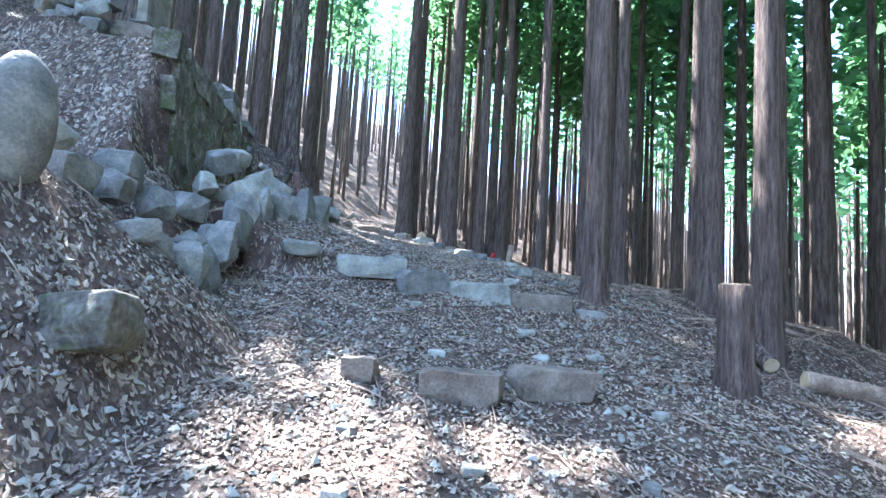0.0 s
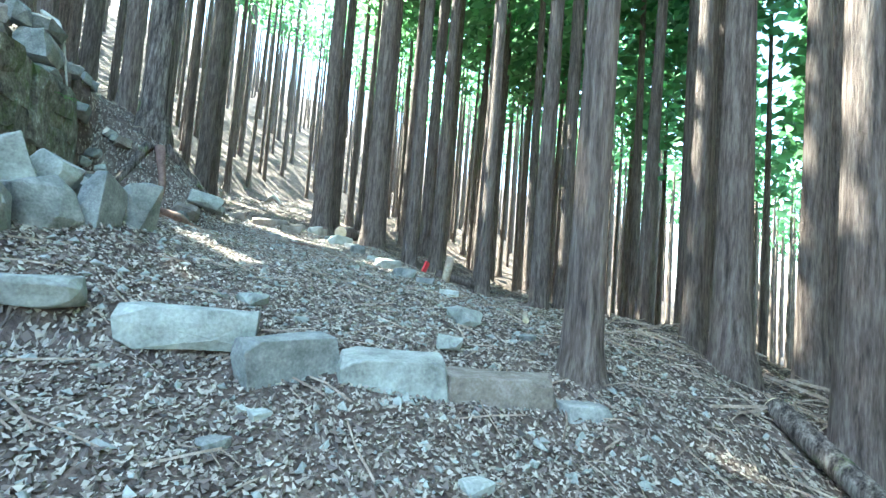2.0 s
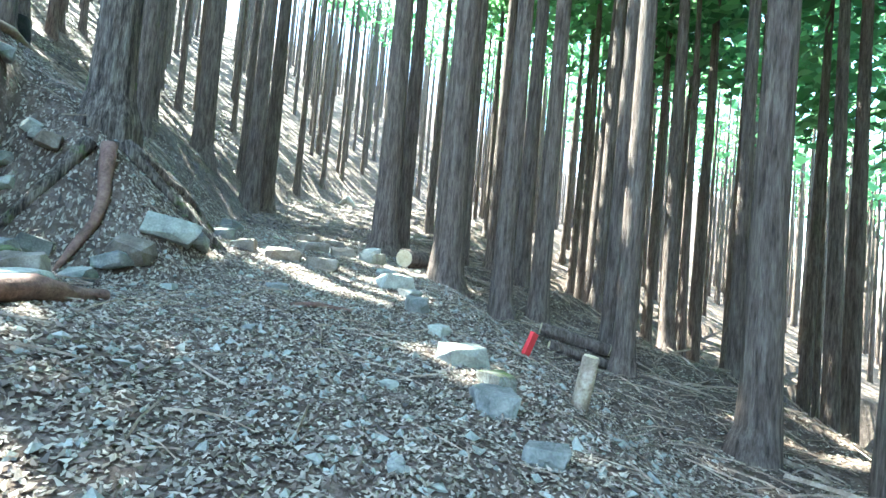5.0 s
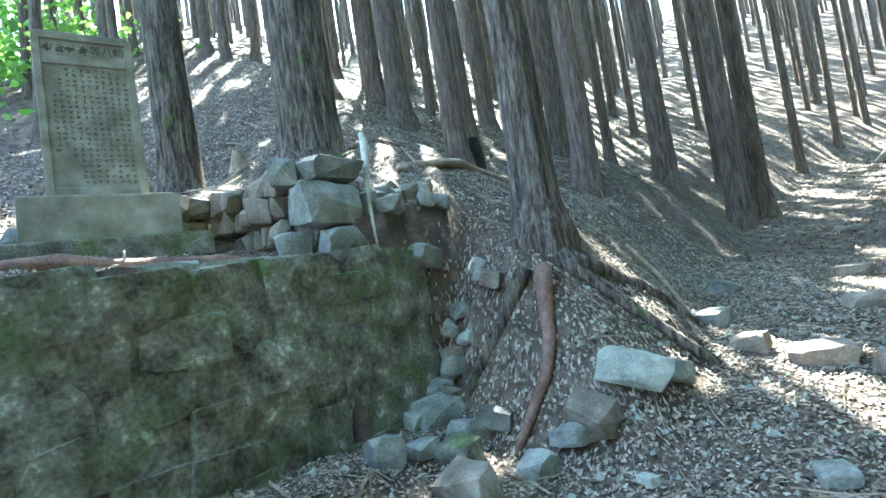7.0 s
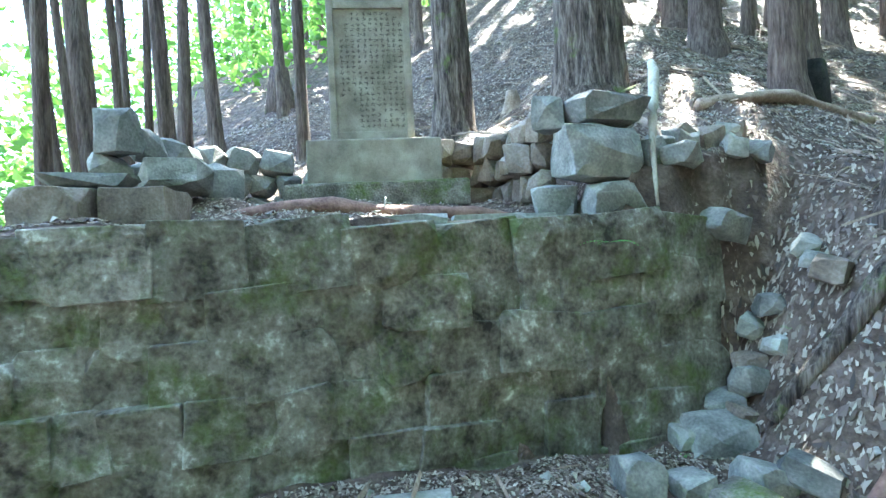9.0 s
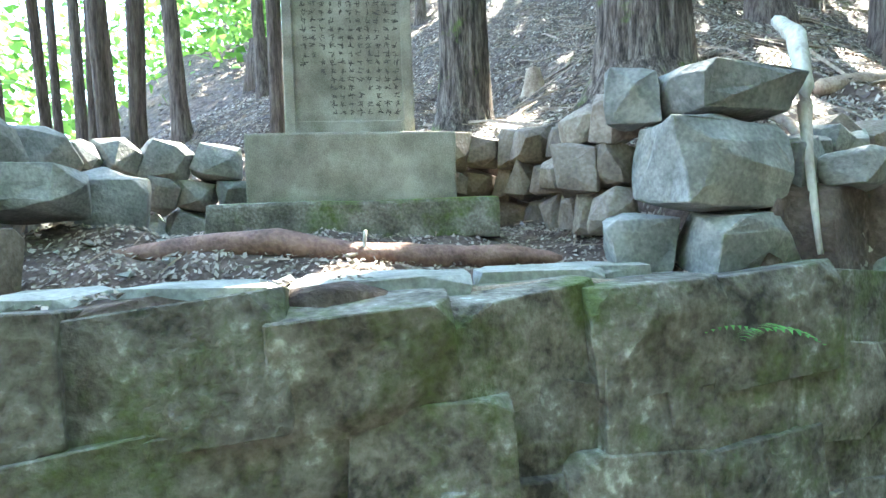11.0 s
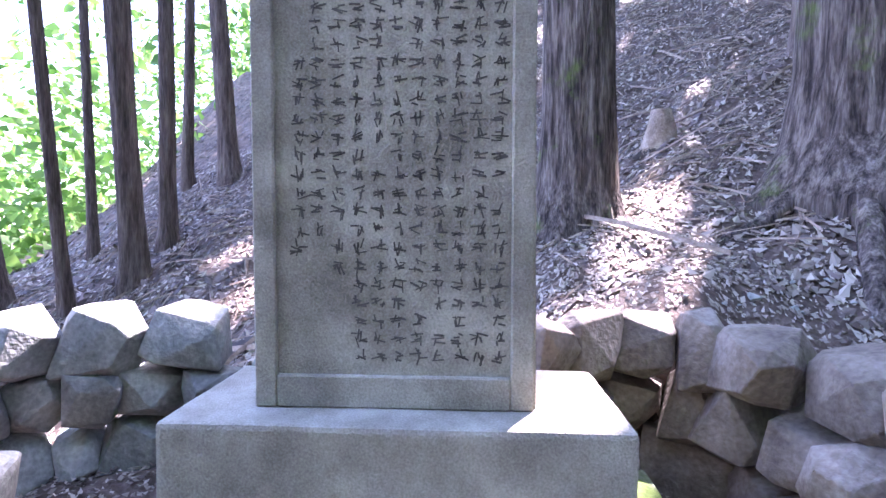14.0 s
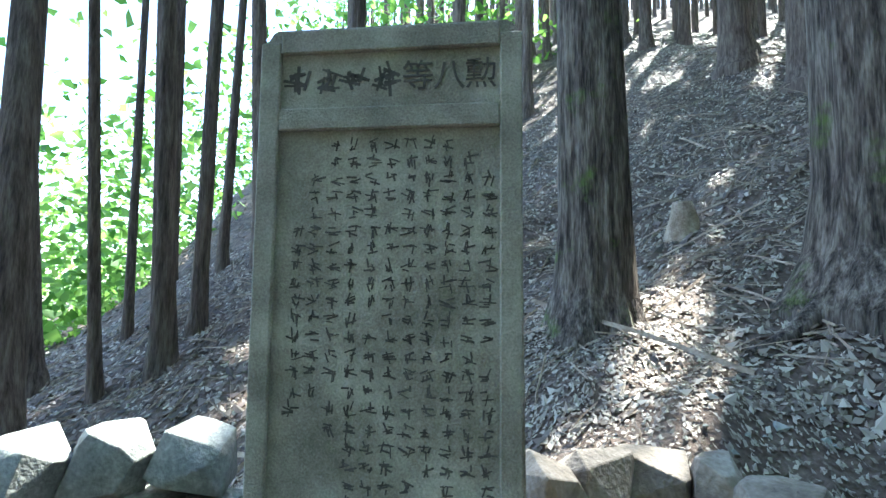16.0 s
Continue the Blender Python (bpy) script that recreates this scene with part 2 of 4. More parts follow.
def tube(points, radii, sides=8, rough=0.0, seed=0, flutes=0.0, ridges=0.0):
    """A bmesh tube along points, with uneven thickness."""
    rng = random.Random(seed)
    bm = bmesh.new()
    furrow = [1 + ridges * rng.uniform(-1, 1) for _ in range(sides)]
    rings = []
    for i, p in enumerate(points):
        p = Vector(p)
        ahead = (Vector(points[min(i + 1, len(points) - 1)]) - Vector(points[max(i - 1, 0)])).normalized()
        side = ahead.cross(Vector((0.13, 0.31, 0.94)) if abs(ahead.z) < 0.9 else Vector((0, 1, 0))).normalized()
        other = ahead.cross(side)
        ring = []
        for k in range(sides):
            a = 2 * math.pi * k / sides
            r = radii[i] * furrow[k] * (1 + rough * rng.uniform(-1, 1))
            if flutes and i < 3:
                r *= 1 + flutes * (1 - i / 3) * (0.5 + 0.5 * math.cos(a * 5 + seed))
            ring.append(bm.verts.new(p + side * r * math.cos(a) + other * r * math.sin(a)))
        rings.append(ring)
    for a, b in zip(rings, rings[1:]):
        for k in range(sides):
            bm.faces.new((a[k], a[(k + 1) % sides], b[(k + 1) % sides], b[k]))
    bm.faces.new(rings[0][::-1])
    bm.faces.new(rings[-1])
    bmesh.ops.recalc_face_normals(bm, faces=bm.faces)
    return bm


def block(size, seed, square=0.75, edge=0.03, worn=0):
    """A broken stone: the hull of an uneven box with corners struck off; worn: how finely its faces are pitted."""
    rng = random.Random(seed)
    bm = bmesh.new()
    half = [s / 2 for s in size]
    for cx in (-1, 1):
        for cy in (-1, 1):
            for cz in (-1, 1):
                at = [c * rng.uniform(square, 1.0) for c in (cx, cy, cz)]
                if rng.random() < 0.45:
                    for axis in range(3):
                        p = list(at)
                        p[axis] *= rng.uniform(0.35, 0.75)
                        bm.verts.new([h * q for h, q in zip(half, p)])
                else:
                    bm.verts.new([h * q for h, q in zip(half, at)])
    for axis in range(3):
        for s in (-1, 1):
            p = [rng.uniform(-0.55, 0.55) for _ in range(3)]
            p[axis] = s * rng.uniform(0.92, 1.06)
            bm.verts.new([h * q for h, q in zip(half, p)])
    got = bmesh.ops.convex_hull(bm, input=bm.verts)
    bmesh.ops.delete(bm, geom=list({g for g in got["geom_interior"] + got["geom_unused"] if isinstance(g, bmesh.types.BMVert)}), context="VERTS")
    bmesh.ops.dissolve_limit(bm, angle_limit=radians(10), verts=bm.verts, edges=bm.edges)
    if edge:
        bmesh.ops.bevel(bm, geom=bm.edges[:], offset=edge * min(size), segments=1, affect="EDGES", profile=0.6, clamp_overlap=True)
    if worn:
        bmesh.ops.triangulate(bm, faces=bm.faces)
        long = [e for e in bm.edges if e.calc_length() > min(size) * 0.22]
        bmesh.ops.subdivide_edges(bm, edges=long, cuts=worn)
        for p in bm.verts:
            p.co += Vector(noise.noise_vector(p.co * (2.2 / min(size)) + Vector((seed, 0, 0)))) * 0.06 * min(size)
    return bm


# ---- ground ----
def ladder(near_a, near_b, step, far):
    inner = np.arange(near_a, near_b + 1e-6, step)
    out, w, v = [], step, near_b
    while v < far:
        w = min(w * 1.18, 12)
        v += w
        out.append(v)
    low, w, v = [], step, near_a
    while v > -far:
        w = min(w * 1.18, 12)
        v -= w
        low.append(v)
    return np.array(low[::-1] + list(inner) + out)


gx, gy = ladder(-11.0, 5.0, 0.11, 260), ladder(-2.0, 21.0, 0.11, 260)
GX, GY = np.meshgrid(gx, gy)
GZ = land(GX, GY)
rough = np.array([[noise.fractal((x * 1.1, y * 1.1, 0.3), 0.9, 2.1, 5) for x in gx] for y in gy])
fine_bumps = np.array([[noise.noise((x * 5.1, y * 5.1, 4.3)) for x in gx] for y in gy])
side_of_trail = lateral(GX, GY)[1]
wild = 0.035 + 0.10 * smooth(1.5, 3.5, np.abs(side_of_trail))
GZ = GZ + wild * rough + 0.018 * fine_bumps
nx, ny = len(gx), len(gy)
verts = np.stack([GX, GY, GZ], -1).reshape(-1, 3).tolist()
faces = [(j * nx + i, j * nx + i + 1, (j + 1) * nx + i + 1, (j + 1) * nx + i) for j in range(ny - 1) for i in range(nx - 1)]
tagged(part("ground", raw_mesh("ground", verts, faces, EARTH), EARTH), "brown forest earth of the trail and wooded slopes", "ground", kind="structure")


def floor_z(x, y):
    """The height of the finished ground, between its grid points."""
    i, j = int(np.clip(np.searchsorted(gx, x) - 1, 0, nx - 2)), int(np.clip(np.searchsorted(gy, y) - 1, 0, ny - 2))
    s, t = (x - gx[i]) / (gx[i + 1] - gx[i]), (y - gy[j]) / (gy[j + 1] - gy[j])
    return float((GZ[j, i] * (1 - s) + GZ[j, i + 1] * s) * (1 - t) + (GZ[j + 1, i] * (1 - s) + GZ[j + 1, i + 1] * s) * t)

# ---- cedars ----
def crown_mesh(seed, low=7.0, high=15.0, wide=1.7, count=480, spot=None, stretch=1.0):
    """Drooping sprays of needles round the upper trunk."""
    rng = random.Random(seed)
    v, f = [], []
    for _ in range(count):
        h = rng.uniform(0, 1) ** 0.8
        z = low + (high - low) * h
        reach = wide * (1.05 - h) ** 0.7 * rng.uniform(0.25, 1.0)
        a = rng.uniform(0, 2 * math.pi)
        c = Vector((reach * math.cos(a), reach * math.sin(a), z - 0.25 * reach))
        for _ in range(2):
            s = rng.uniform(0.2, 0.42)
            e = Vector((rng.uniform(-1, 1), rng.uniform(-1, 1), rng.uniform(-0.6, 0.2))).normalized()
            w = e.cross(Vector((rng.uniform(-1, 1), rng.uniform(-1, 1), rng.uniform(-1, 1)))).normalized() * s * 0.35
            if spot is not None and open_to_sun(spot + Vector((c.x, c.y, c.z * stretch))):
                continue
            n = len(v)
            v += [tuple(c - w), tuple(c + e * s * 0.6 - w * 1.2), tuple(c + e * s * 1.5), tuple(c + e * s * 0.6 + w * 1.2)]
            f.append((n, n + 1, n + 2, n + 3))
            c = c + Vector((rng.uniform(-0.3, 0.3), rng.uniform(-0.3, 0.3), rng.uniform(-0.3, 0.3)))
    return raw_mesh("crown", v, f, NEEDLES, False)


def trunk_mesh(seed, material=BARK, flare=0.5, tall=15.5, sides=16):
    """A trunk of one metre's thickness at breast height, flared at the foot; scaled when placed."""
    rng = random.Random(seed)
    zs = [-0.6, 0.0, 0.12, 0.35, 0.8, 1.6, 3.2, 5.5, 8.5, 12, tall]
    pts, rad, x, y = [], [], 0.0, 0.0
    for z in zs:
        pts.append((x, y, z))
        rad.append(0.5 * (1 + flare * math.exp(-max(z, 0) / 0.3)) * (1 - 0.75 * max(z, 0) / 16.5))
        x, y = x + rng.uniform(-0.04, 0.04), y + rng.uniform(-0.04, 0.04)
    return mesh_of(tube(pts, rad, sides, 0.02 if sides > 30 else 0.03, seed, 0.18, 0.05 if sides > 30 else 0.03), material, "trunk", True)


CROWNS = [crown_mesh(s, 10.0, 16.5, 1.7, 330) for s in (1, 2, 3, 4)]
TRUNKS = [trunk_mesh(s) for s in (11, 12, 13, 14, 15)]
MOSSY_TRUNKS = [trunk_mesh(s, MOSSY_BARK, 0.45, sides=52) for s in (21, 22)]
tree_rng = random.Random(7)
# openings in the canopy, by the sunlit spots below them: place, and how wide
GAPS = [(-1.9, 13.0, 0.6), (-1.05, 12.5, 0.6), (-0.55, 14.4, 0.5), (-1.3, 15.6, 0.4), (-3.8, 8.8, 0.25), (-4.15, 10.2, 0.35), (-6.3, 11.35, 0.5), (-6.5, 11.05, 0.25), (-6.45, 11.75, 0.45), (-5.9, 10.5, 0.42), (-5.85, 10.95, 0.3), (-6.3, 10.68, 0.3), (-5.1, 12.4, 0.5), (-4.6, 11.9, 0.45),
        (-7.2, 12.1, 0.5), (-1.6, 2.9, 0.35), (-0.95, 9.9, 0.25), (0.45, 13.6, 0.35), (-0.3, 17.5, 0.4), (-8.2, 12.9, 0.3), (-7.3, 11.6, 0.3), (-9.0, 13.2, 0.4), (-6.0, 14.6, 0.35), (-3.3, 13.3, 0.25), (-8.0, 9.5, 0.4), (-10.5, 11.0, 0.6)]
GAP_FEET = np.array([(a, b, ground(a, b)) for a, b, w in GAPS])
GAP_WIDE = np.array([w + 0.18 for a, b, w in GAPS])
GAP_SUN = np.array(SUN_DIR)


def open_to_sun(p):
    """Whether a spray of needles would stand in the light of one of the openings."""
    v = np.array(p) - GAP_FEET
    s = v @ GAP_SUN
    return bool(((s > 2) & (np.linalg.norm(v - s[:, None] * GAP_SUN, axis=1) < GAP_WIDE)).any())


def near_gap(x, y):
    return any(1.0 < (x - a) * -0.515 + (y - b) * 0.857 < 18 and abs((x - a) * 0.857 + (y - b) * 0.515) < w + 2.0 for a, b, w in GAPS)


def in_beam(x, y):
    """Whether a trunk here would stand in the light of an opening."""
    return any(0.5 < (x - a) * -0.515 + (y - b) * 0.857 < 9 and abs((x - a) * 0.857 + (y - b) * 0.515) < 0.4 for a, b, w in GAPS)


planted = []


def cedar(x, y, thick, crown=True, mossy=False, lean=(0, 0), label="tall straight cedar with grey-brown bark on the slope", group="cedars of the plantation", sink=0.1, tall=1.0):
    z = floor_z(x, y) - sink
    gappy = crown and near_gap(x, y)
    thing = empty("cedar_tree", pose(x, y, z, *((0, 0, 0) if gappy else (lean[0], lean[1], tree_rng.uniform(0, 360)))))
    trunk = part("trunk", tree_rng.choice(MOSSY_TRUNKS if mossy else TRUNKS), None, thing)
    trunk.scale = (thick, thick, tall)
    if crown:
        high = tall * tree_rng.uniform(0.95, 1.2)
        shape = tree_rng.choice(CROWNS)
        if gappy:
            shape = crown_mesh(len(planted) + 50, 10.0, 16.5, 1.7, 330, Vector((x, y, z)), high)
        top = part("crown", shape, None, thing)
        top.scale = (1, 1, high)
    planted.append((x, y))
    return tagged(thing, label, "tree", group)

# cedars beside the trail and on the bank
cedar(-1.66, 5.88, 0.28, label="tall cedar with flared foot beside the stone step")
cedar(-0.4, 4.6, 0.3)
cedar(-1.6, 2.35, 0.42, label="large cedar with rough sunlit bark beside a round stone")
cedar(0.5, 13.65, 0.5, label="cedar with a sunlit flank at the trail's edge")
for x, y, thick in ((0.3, 16.4, 0.52), (1.0, 17.3, 0.38), (2.0, 13.3, 0.33), (2.3, 11.95, 0.27), (1.1, 12.9, 0.31), (1.25, 9.2, 0.3), (1.7, 11.1, 0.25), (1.3, 8.2, 0.3), (1.2, 6.6, 0.25), (1.5, 5.5, 0.27), (2.9, 15.2, 0.36), (3.2, 10.4, 0.28), (2.8, 7.4, 0.3),
                    (-3.3, 20.5, 0.5), (-2.1, 20.9, 0.46), (-1.5, 22.4, 0.5), (-4.4, 17.4, 0.42), (-6.5, 17.3, 0.45), (-6.1, 23.4, 0.4), (-5.3, 19.6, 0.45), (-7.2, 20.5, 0.4)):
    cedar(x, y, thick)
cedar(-4.05, 13.2, 0.42, mossy=True, label="cedar with moss and bare roots at its foot on the bank", sink=0.0)
cedar(-7.3, 13.85, 0.82, mossy=True, label="huge old cedar with deeply furrowed bark above the monument", sink=0.1)
cedar(-8.43, 12.59, 0.5, mossy=True, label="thick old cedar with furrowed bark behind the monument")
# the nearer ones carry added crowns, mostly out of view, to shade the bank
for x, y, thick in ((-13.7, 10.5, 0.27), (-11.5, 9.55, 0.24), (-10.35, 8.65, 0.3), (-10.9, 8.1, 0.2), (-12.0, 9.8, 0.18), (-9.6, 7.8, 0.2), (-14.5, 12.0, 0.25), (-12.4, 8.2, 0.2), (-15.5, 9.0, 0.2), (-13.2, 6.4, 0.22),
                    (-16, 14.5, 0.3), (-11.0, 11.4, 0.2), (-11.4, 9.0, 0.12), (-12.8, 9.3, 0.14), (-9.9, 8.6, 0.1), (-13.0, 8.9, 0.12), (-14.2, 9.9, 0.16)):
    cedar(x, y, thick, crown=x > -13 and y > 8.5, lean=(tree_rng.uniform(-3, 6), tree_rng.uniform(-4, 4)), label="slender tree trunk on the sunny edge of the wood", group="slender trees behind the monument")
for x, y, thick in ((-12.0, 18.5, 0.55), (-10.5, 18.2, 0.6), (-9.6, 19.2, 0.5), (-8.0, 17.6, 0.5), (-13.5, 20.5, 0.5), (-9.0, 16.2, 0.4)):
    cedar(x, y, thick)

# the plantation
far_trees = []
wood_rng = random.Random(3)
cell = 2.0
for j in range(-14, 39):
    for i in range(-25, 30):
        x, y = (i + wood_rng.uniform(-0.32, 0.32)) * cell, (j + wood_rng.uniform(-0.32, 0.32)) * cell
        z0, d = (float(v[0]) for v in lateral(np.array([x]), np.array([y])))
        u, n = (x - MON[0]) * U[0] + (y - MON[1]) * U[1], (x - MON[0]) * N[0] + (y - MON[1]) * N[1]
        if -2.6 < d < (4.2 if y < 16 else 1.6) or (-4.5 < u < 3.4 and n > -3.2 and d > 0):
            continue
        if d > 0 and (y < 13.5 or (x < -11 and y < 15)):
            continue
        if math.hypot(x + 5.5, y - 2) < 2.6 or any(math.hypot(x - a, y - b) < 1.0 for a, b in planted):
            continue
        if in_beam(x, y):
            continue
        if wood_rng.random() < (0.12 if math.hypot(x + 2.5, y - 9) < 20 else 0.3):
            continue
        away = math.hypot(x + 2.5, y - 9)
        thick = wood_rng.uniform(0.2, 0.38)
        if away < 23 and len(planted) < 285:
            cedar(x, y, thick, lean=(wood_rng.uniform(-1.2, 1.2), wood_rng.uniform(-1.2, 1.2)))
        else:
            far_trees.append((x, y, thick))

v, f = [], []
for x, y, thick in far_trees:
    z, n, r = floor_z(x, y) - 0.3, len(v), thick / 2
    for h, s in ((0, 1.3), (0.5, 1.0), (14, 0.3)):
        for k in range(6):
            v.append((x + r * s * math.cos(k * 1.047), y + r * s * math.sin(k * 1.047), z + h))
    for ring in (0, 6):
        f += [(n + ring + k, n + ring + (k + 1) % 6, n + ring + 6 + (k + 1) % 6, n + ring + 6 + k) for k in range(6)]
tagged(part("far_trunks", raw_mesh("far_trunks", v, f, BARK), BARK), "distant cedar trunks standing close together on the slopes", "trees", kind="stuff")
v, f = [], []
leaf_rng = random.Random(5)


def spray(c, s):
    e = Vector((leaf_rng.uniform(-1, 1), leaf_rng.uniform(-1, 1), leaf_rng.uniform(-0.7, 0.3))).normalized()
    w = e.cross(Vector((leaf_rng.uniform(-1, 1), leaf_rng.uniform(-1, 1), leaf_rng.uniform(-1, 1)))).normalized() * s * 0.4
    n = len(v)
    v.extend((tuple(c - w), tuple(c + e * s * 0.6 - w * 1.2), tuple(c + e * s * 1.4), tuple(c + e * s * 0.6 + w * 1.2)))
    f.append((n, n + 1, n + 2, n + 3))


for x, y, thick in far_trees:
    z = floor_z(x, y)
    for _ in range(28):
        h = leaf_rng.random()
        r = 1.7 * (1.05 - h) ** 0.7 * leaf_rng.random() ** 0.5
        a = leaf_rng.uniform(0, 6.283)
        at = Vector((x + r * math.cos(a), y + r * math.sin(a), z + 9.5 + 8 * h))
        if not open_to_sun(at):
            spray(at, leaf_rng.uniform(0.3, 0.65))
tagged(part("far_cedar_foliage", raw_mesh("far_cedar_foliage", v, f, NEEDLES, False), NEEDLES), "dark green cedar foliage of the distant wood", "foliage", kind="stuff")
# sunlit broad-leaved thicket on the open west side
v, f = [], []
for _ in range(420):
    x, y = leaf_rng.uniform(-40, -17), leaf_rng.uniform(-14, 20)
    z = floor_z(x, y)
    tall = leaf_rng.uniform(1.5, 9)
    for _ in range(70):
        spray(Vector((x + leaf_rng.gauss(0, 0.9), y + leaf_rng.gauss(0, 0.9), z + tall * leaf_rng.random())), leaf_rng.uniform(0.12, 0.3))
tagged(part("thicket", raw_mesh("thicket", v, f, BROADLEAF, False), BROADLEAF), "bright green sunlit broad-leaved thicket beyond the wood's edge", "foliage", kind="stuff")

# ---- the monument ----
TURN_MON = math.degrees(math.atan2(U[1], U[0]))


def mon_pose(u, n, z, turn=0.0):
    """Local x runs along the front, local -y out of it."""
    x, y = mon(u, n)
    return pose(x, y, z, 0, 0, TURN_MON + turn)


def slab_box(size, bevel=0.012, wear=0.004, seed=0, cuts=3):
    """A dressed stone block standing on z = 0, with worn arrises."""
    bm = bmesh.new()
    bmesh.ops.create_cube(bm, size=1)
    bmesh.ops.scale(bm, vec=size, verts=bm.verts)
    bmesh.ops.translate(bm, vec=(0, 0, size[2] / 2), verts=bm.verts)
    bmesh.ops.subdivide_edges(bm, edges=bm.edges[:], cuts=cuts, use_grid_fill=True)
    hard = [e for e in bm.edges if e.calc_face_angle(0) > 1]
    bmesh.ops.bevel(bm, geom=hard, offset=bevel, segments=2, affect="EDGES", profile=0.6)
    for p in bm.verts:
        p.co += Vector(noise.noise_vector(p.co * 9 + Vector((seed, 0, 0)))) * wear
    return bm


monument = tagged(empty("stone_monument", mon_pose(0, 0, 5.40)), "weathered granite memorial slab with engraved panel on stepped mossy plinth", "monument")
base = slab_box((1.43, 0.66, 0.20), 0.02, 0.01, 3, 7)
bmesh.ops.translate(base, vec=(0.017, 0.245, 0), verts=base.verts)
part("base_step", base, MOSSY_BASE, monument, "rough base stone thick with moss")
plinth = slab_box((1.05, 0.46, 0.355), 0.014, 0.004, 5, 5)
bmesh.ops.translate(plinth, vec=(0, 0.23, 0.192), verts=plinth.verts)
part("plinth", plinth, GRANITE, monument, "dressed granite plinth streaked with dark stains")
# the slab leans its top corners in, and has two sunk panels
SW, SH, SZ, SY = 0.338, 1.345, 0.535, 0.122
slab = bmesh.new()
outline = [(-SW, 0), (SW, 0), (SW - 0.012, SH - 0.035), (SW - 0.035, SH), (-SW + 0.035, SH), (-SW + 0.012, SH - 0.035)]
front = [slab.verts.new((x - 0.013, SY + 0.0, z + SZ)) for x, z in outline]
back = [slab.verts.new((x - 0.013, SY + 0.16, z + SZ)) for x, z in outline]
slab.faces.new(front)
slab.faces.new(back[::-1])
for k in range(6):
    slab.faces.new((front[k], back[k], back[(k + 1) % 6], front[(k + 1) % 6]))
bmesh.ops.recalc_face_normals(slab, faces=slab.faces)
bmesh.ops.bevel(slab, geom=slab.edges[:], offset=0.008, segments=2, affect="EDGES")
slab_part = part("slab", slab, GRANITE, monument, "upright granite slab")
rim = bmesh.new()


def bar(bm, x0, x1, y0, y1, z0, z1):
    got = bmesh.ops.create_cube(bm, size=1)["verts"]
    bmesh.ops.scale(bm, vec=(x1 - x0, y1 - y0, z1 - z0), verts=got)
    bmesh.ops.translate(bm, vec=((x0 + x1) / 2, (y0 + y1) / 2, (z0 + z1) / 2), verts=got)
    return got


for x0, x1, z0, z1 in ((-0.343, -0.29, 0.012, SH - 0.04), (0.264, 0.317, 0.012, SH - 0.04), (-0.29, 0.264, SH - 0.072, SH - 0.012), (-0.29, 0.264, SH - 0.272, SH - 0.215), (-0.29, 0.264, 0.012, 0.09)):
    bar(rim, x0, x1, SY - 0.013, SY + 0.004, SZ + z0, SZ + z1)
bmesh.ops.bevel(rim, geom=rim.edges[:], offset=0.004, segments=1, affect="EDGES")
part("raised_border", rim, GRANITE, slab_part, "raised plain border round the panels")
# engraved columns, worn past reading: strokes of the characters' size
ink_rng = random.Random(17)
strokes = bmesh.new()


def worn_character(cx, cz, size):
    for _ in range(ink_rng.randint(4, 6)):
        along = ink_rng.random() < 0.5
        length, thin = size * ink_rng.uniform(0.35, 0.9), size * ink_rng.uniform(0.08, 0.14)
        ox, oz = ink_rng.uniform(-0.3, 0.3) * size, ink_rng.uniform(-0.34, 0.34) * size
        w, h = (length, thin) if along else (thin, length * 0.9)
        got = bar(strokes, cx + ox - w / 2, cx + ox + w / 2, SY - 0.0012, SY + 0.002, SZ + cz + oz - h / 2, SZ + cz + oz + h / 2)
        bmesh.ops.rotate(strokes, cent=(cx + ox, SY, SZ + cz + oz), matrix=Matrix.Rotation(ink_rng.uniform(-0.45, 0.45), 3, "Y"), verts=got)


for col in range(11):
    first = {0: 2, 1: 1, 9: 2, 10: 5}.get(col, 0)
    for row in range(first, 22 if col < 8 else 15 + col % 3):
        if ink_rng.random() < 0.98:
            worn_character(0.236 - col * 0.047, SH - 0.31 - row * 0.0428, 0.034)
part("inscription", strokes, INK, slab_part, "columns of small engraved characters worn past reading")
for k, letter in enumerate("\u52f2\u516b\u7b49"):
    title = bpy.data.curves.new("character", "FONT")
    title.body, title.size, title.extrude, title.align_x, title.align_y = letter, 0.082, 0.001, "CENTER", "CENTER"
    title.materials.append(INK)
    sign = new("character", title)
    sign.parent = slab_part
    sign.matrix_basis = pose(0.218 - k * 0.078, SY - 0.0015, SZ + SH - 0.143, 90, 0, 0)
for k in range(4):
    strokes = bmesh.new()
    worn_character(-0.02 - k * 0.074, SH - 0.143, 0.066)
    worn_character(-0.02 - k * 0.074, SH - 0.143, 0.066)
    part("worn_character", strokes, INK, slab_part)

# ---- stones ----
BLOCKS = {}


def stone_mesh(kind, seed, material, size=(1, 1, 1), square=0.45, edge=0.012):
    key = (kind, seed)
    if key not in BLOCKS:
        BLOCKS[key] = mesh_of(block(size, seed, square, edge), material, "stone")
    return BLOCKS[key]


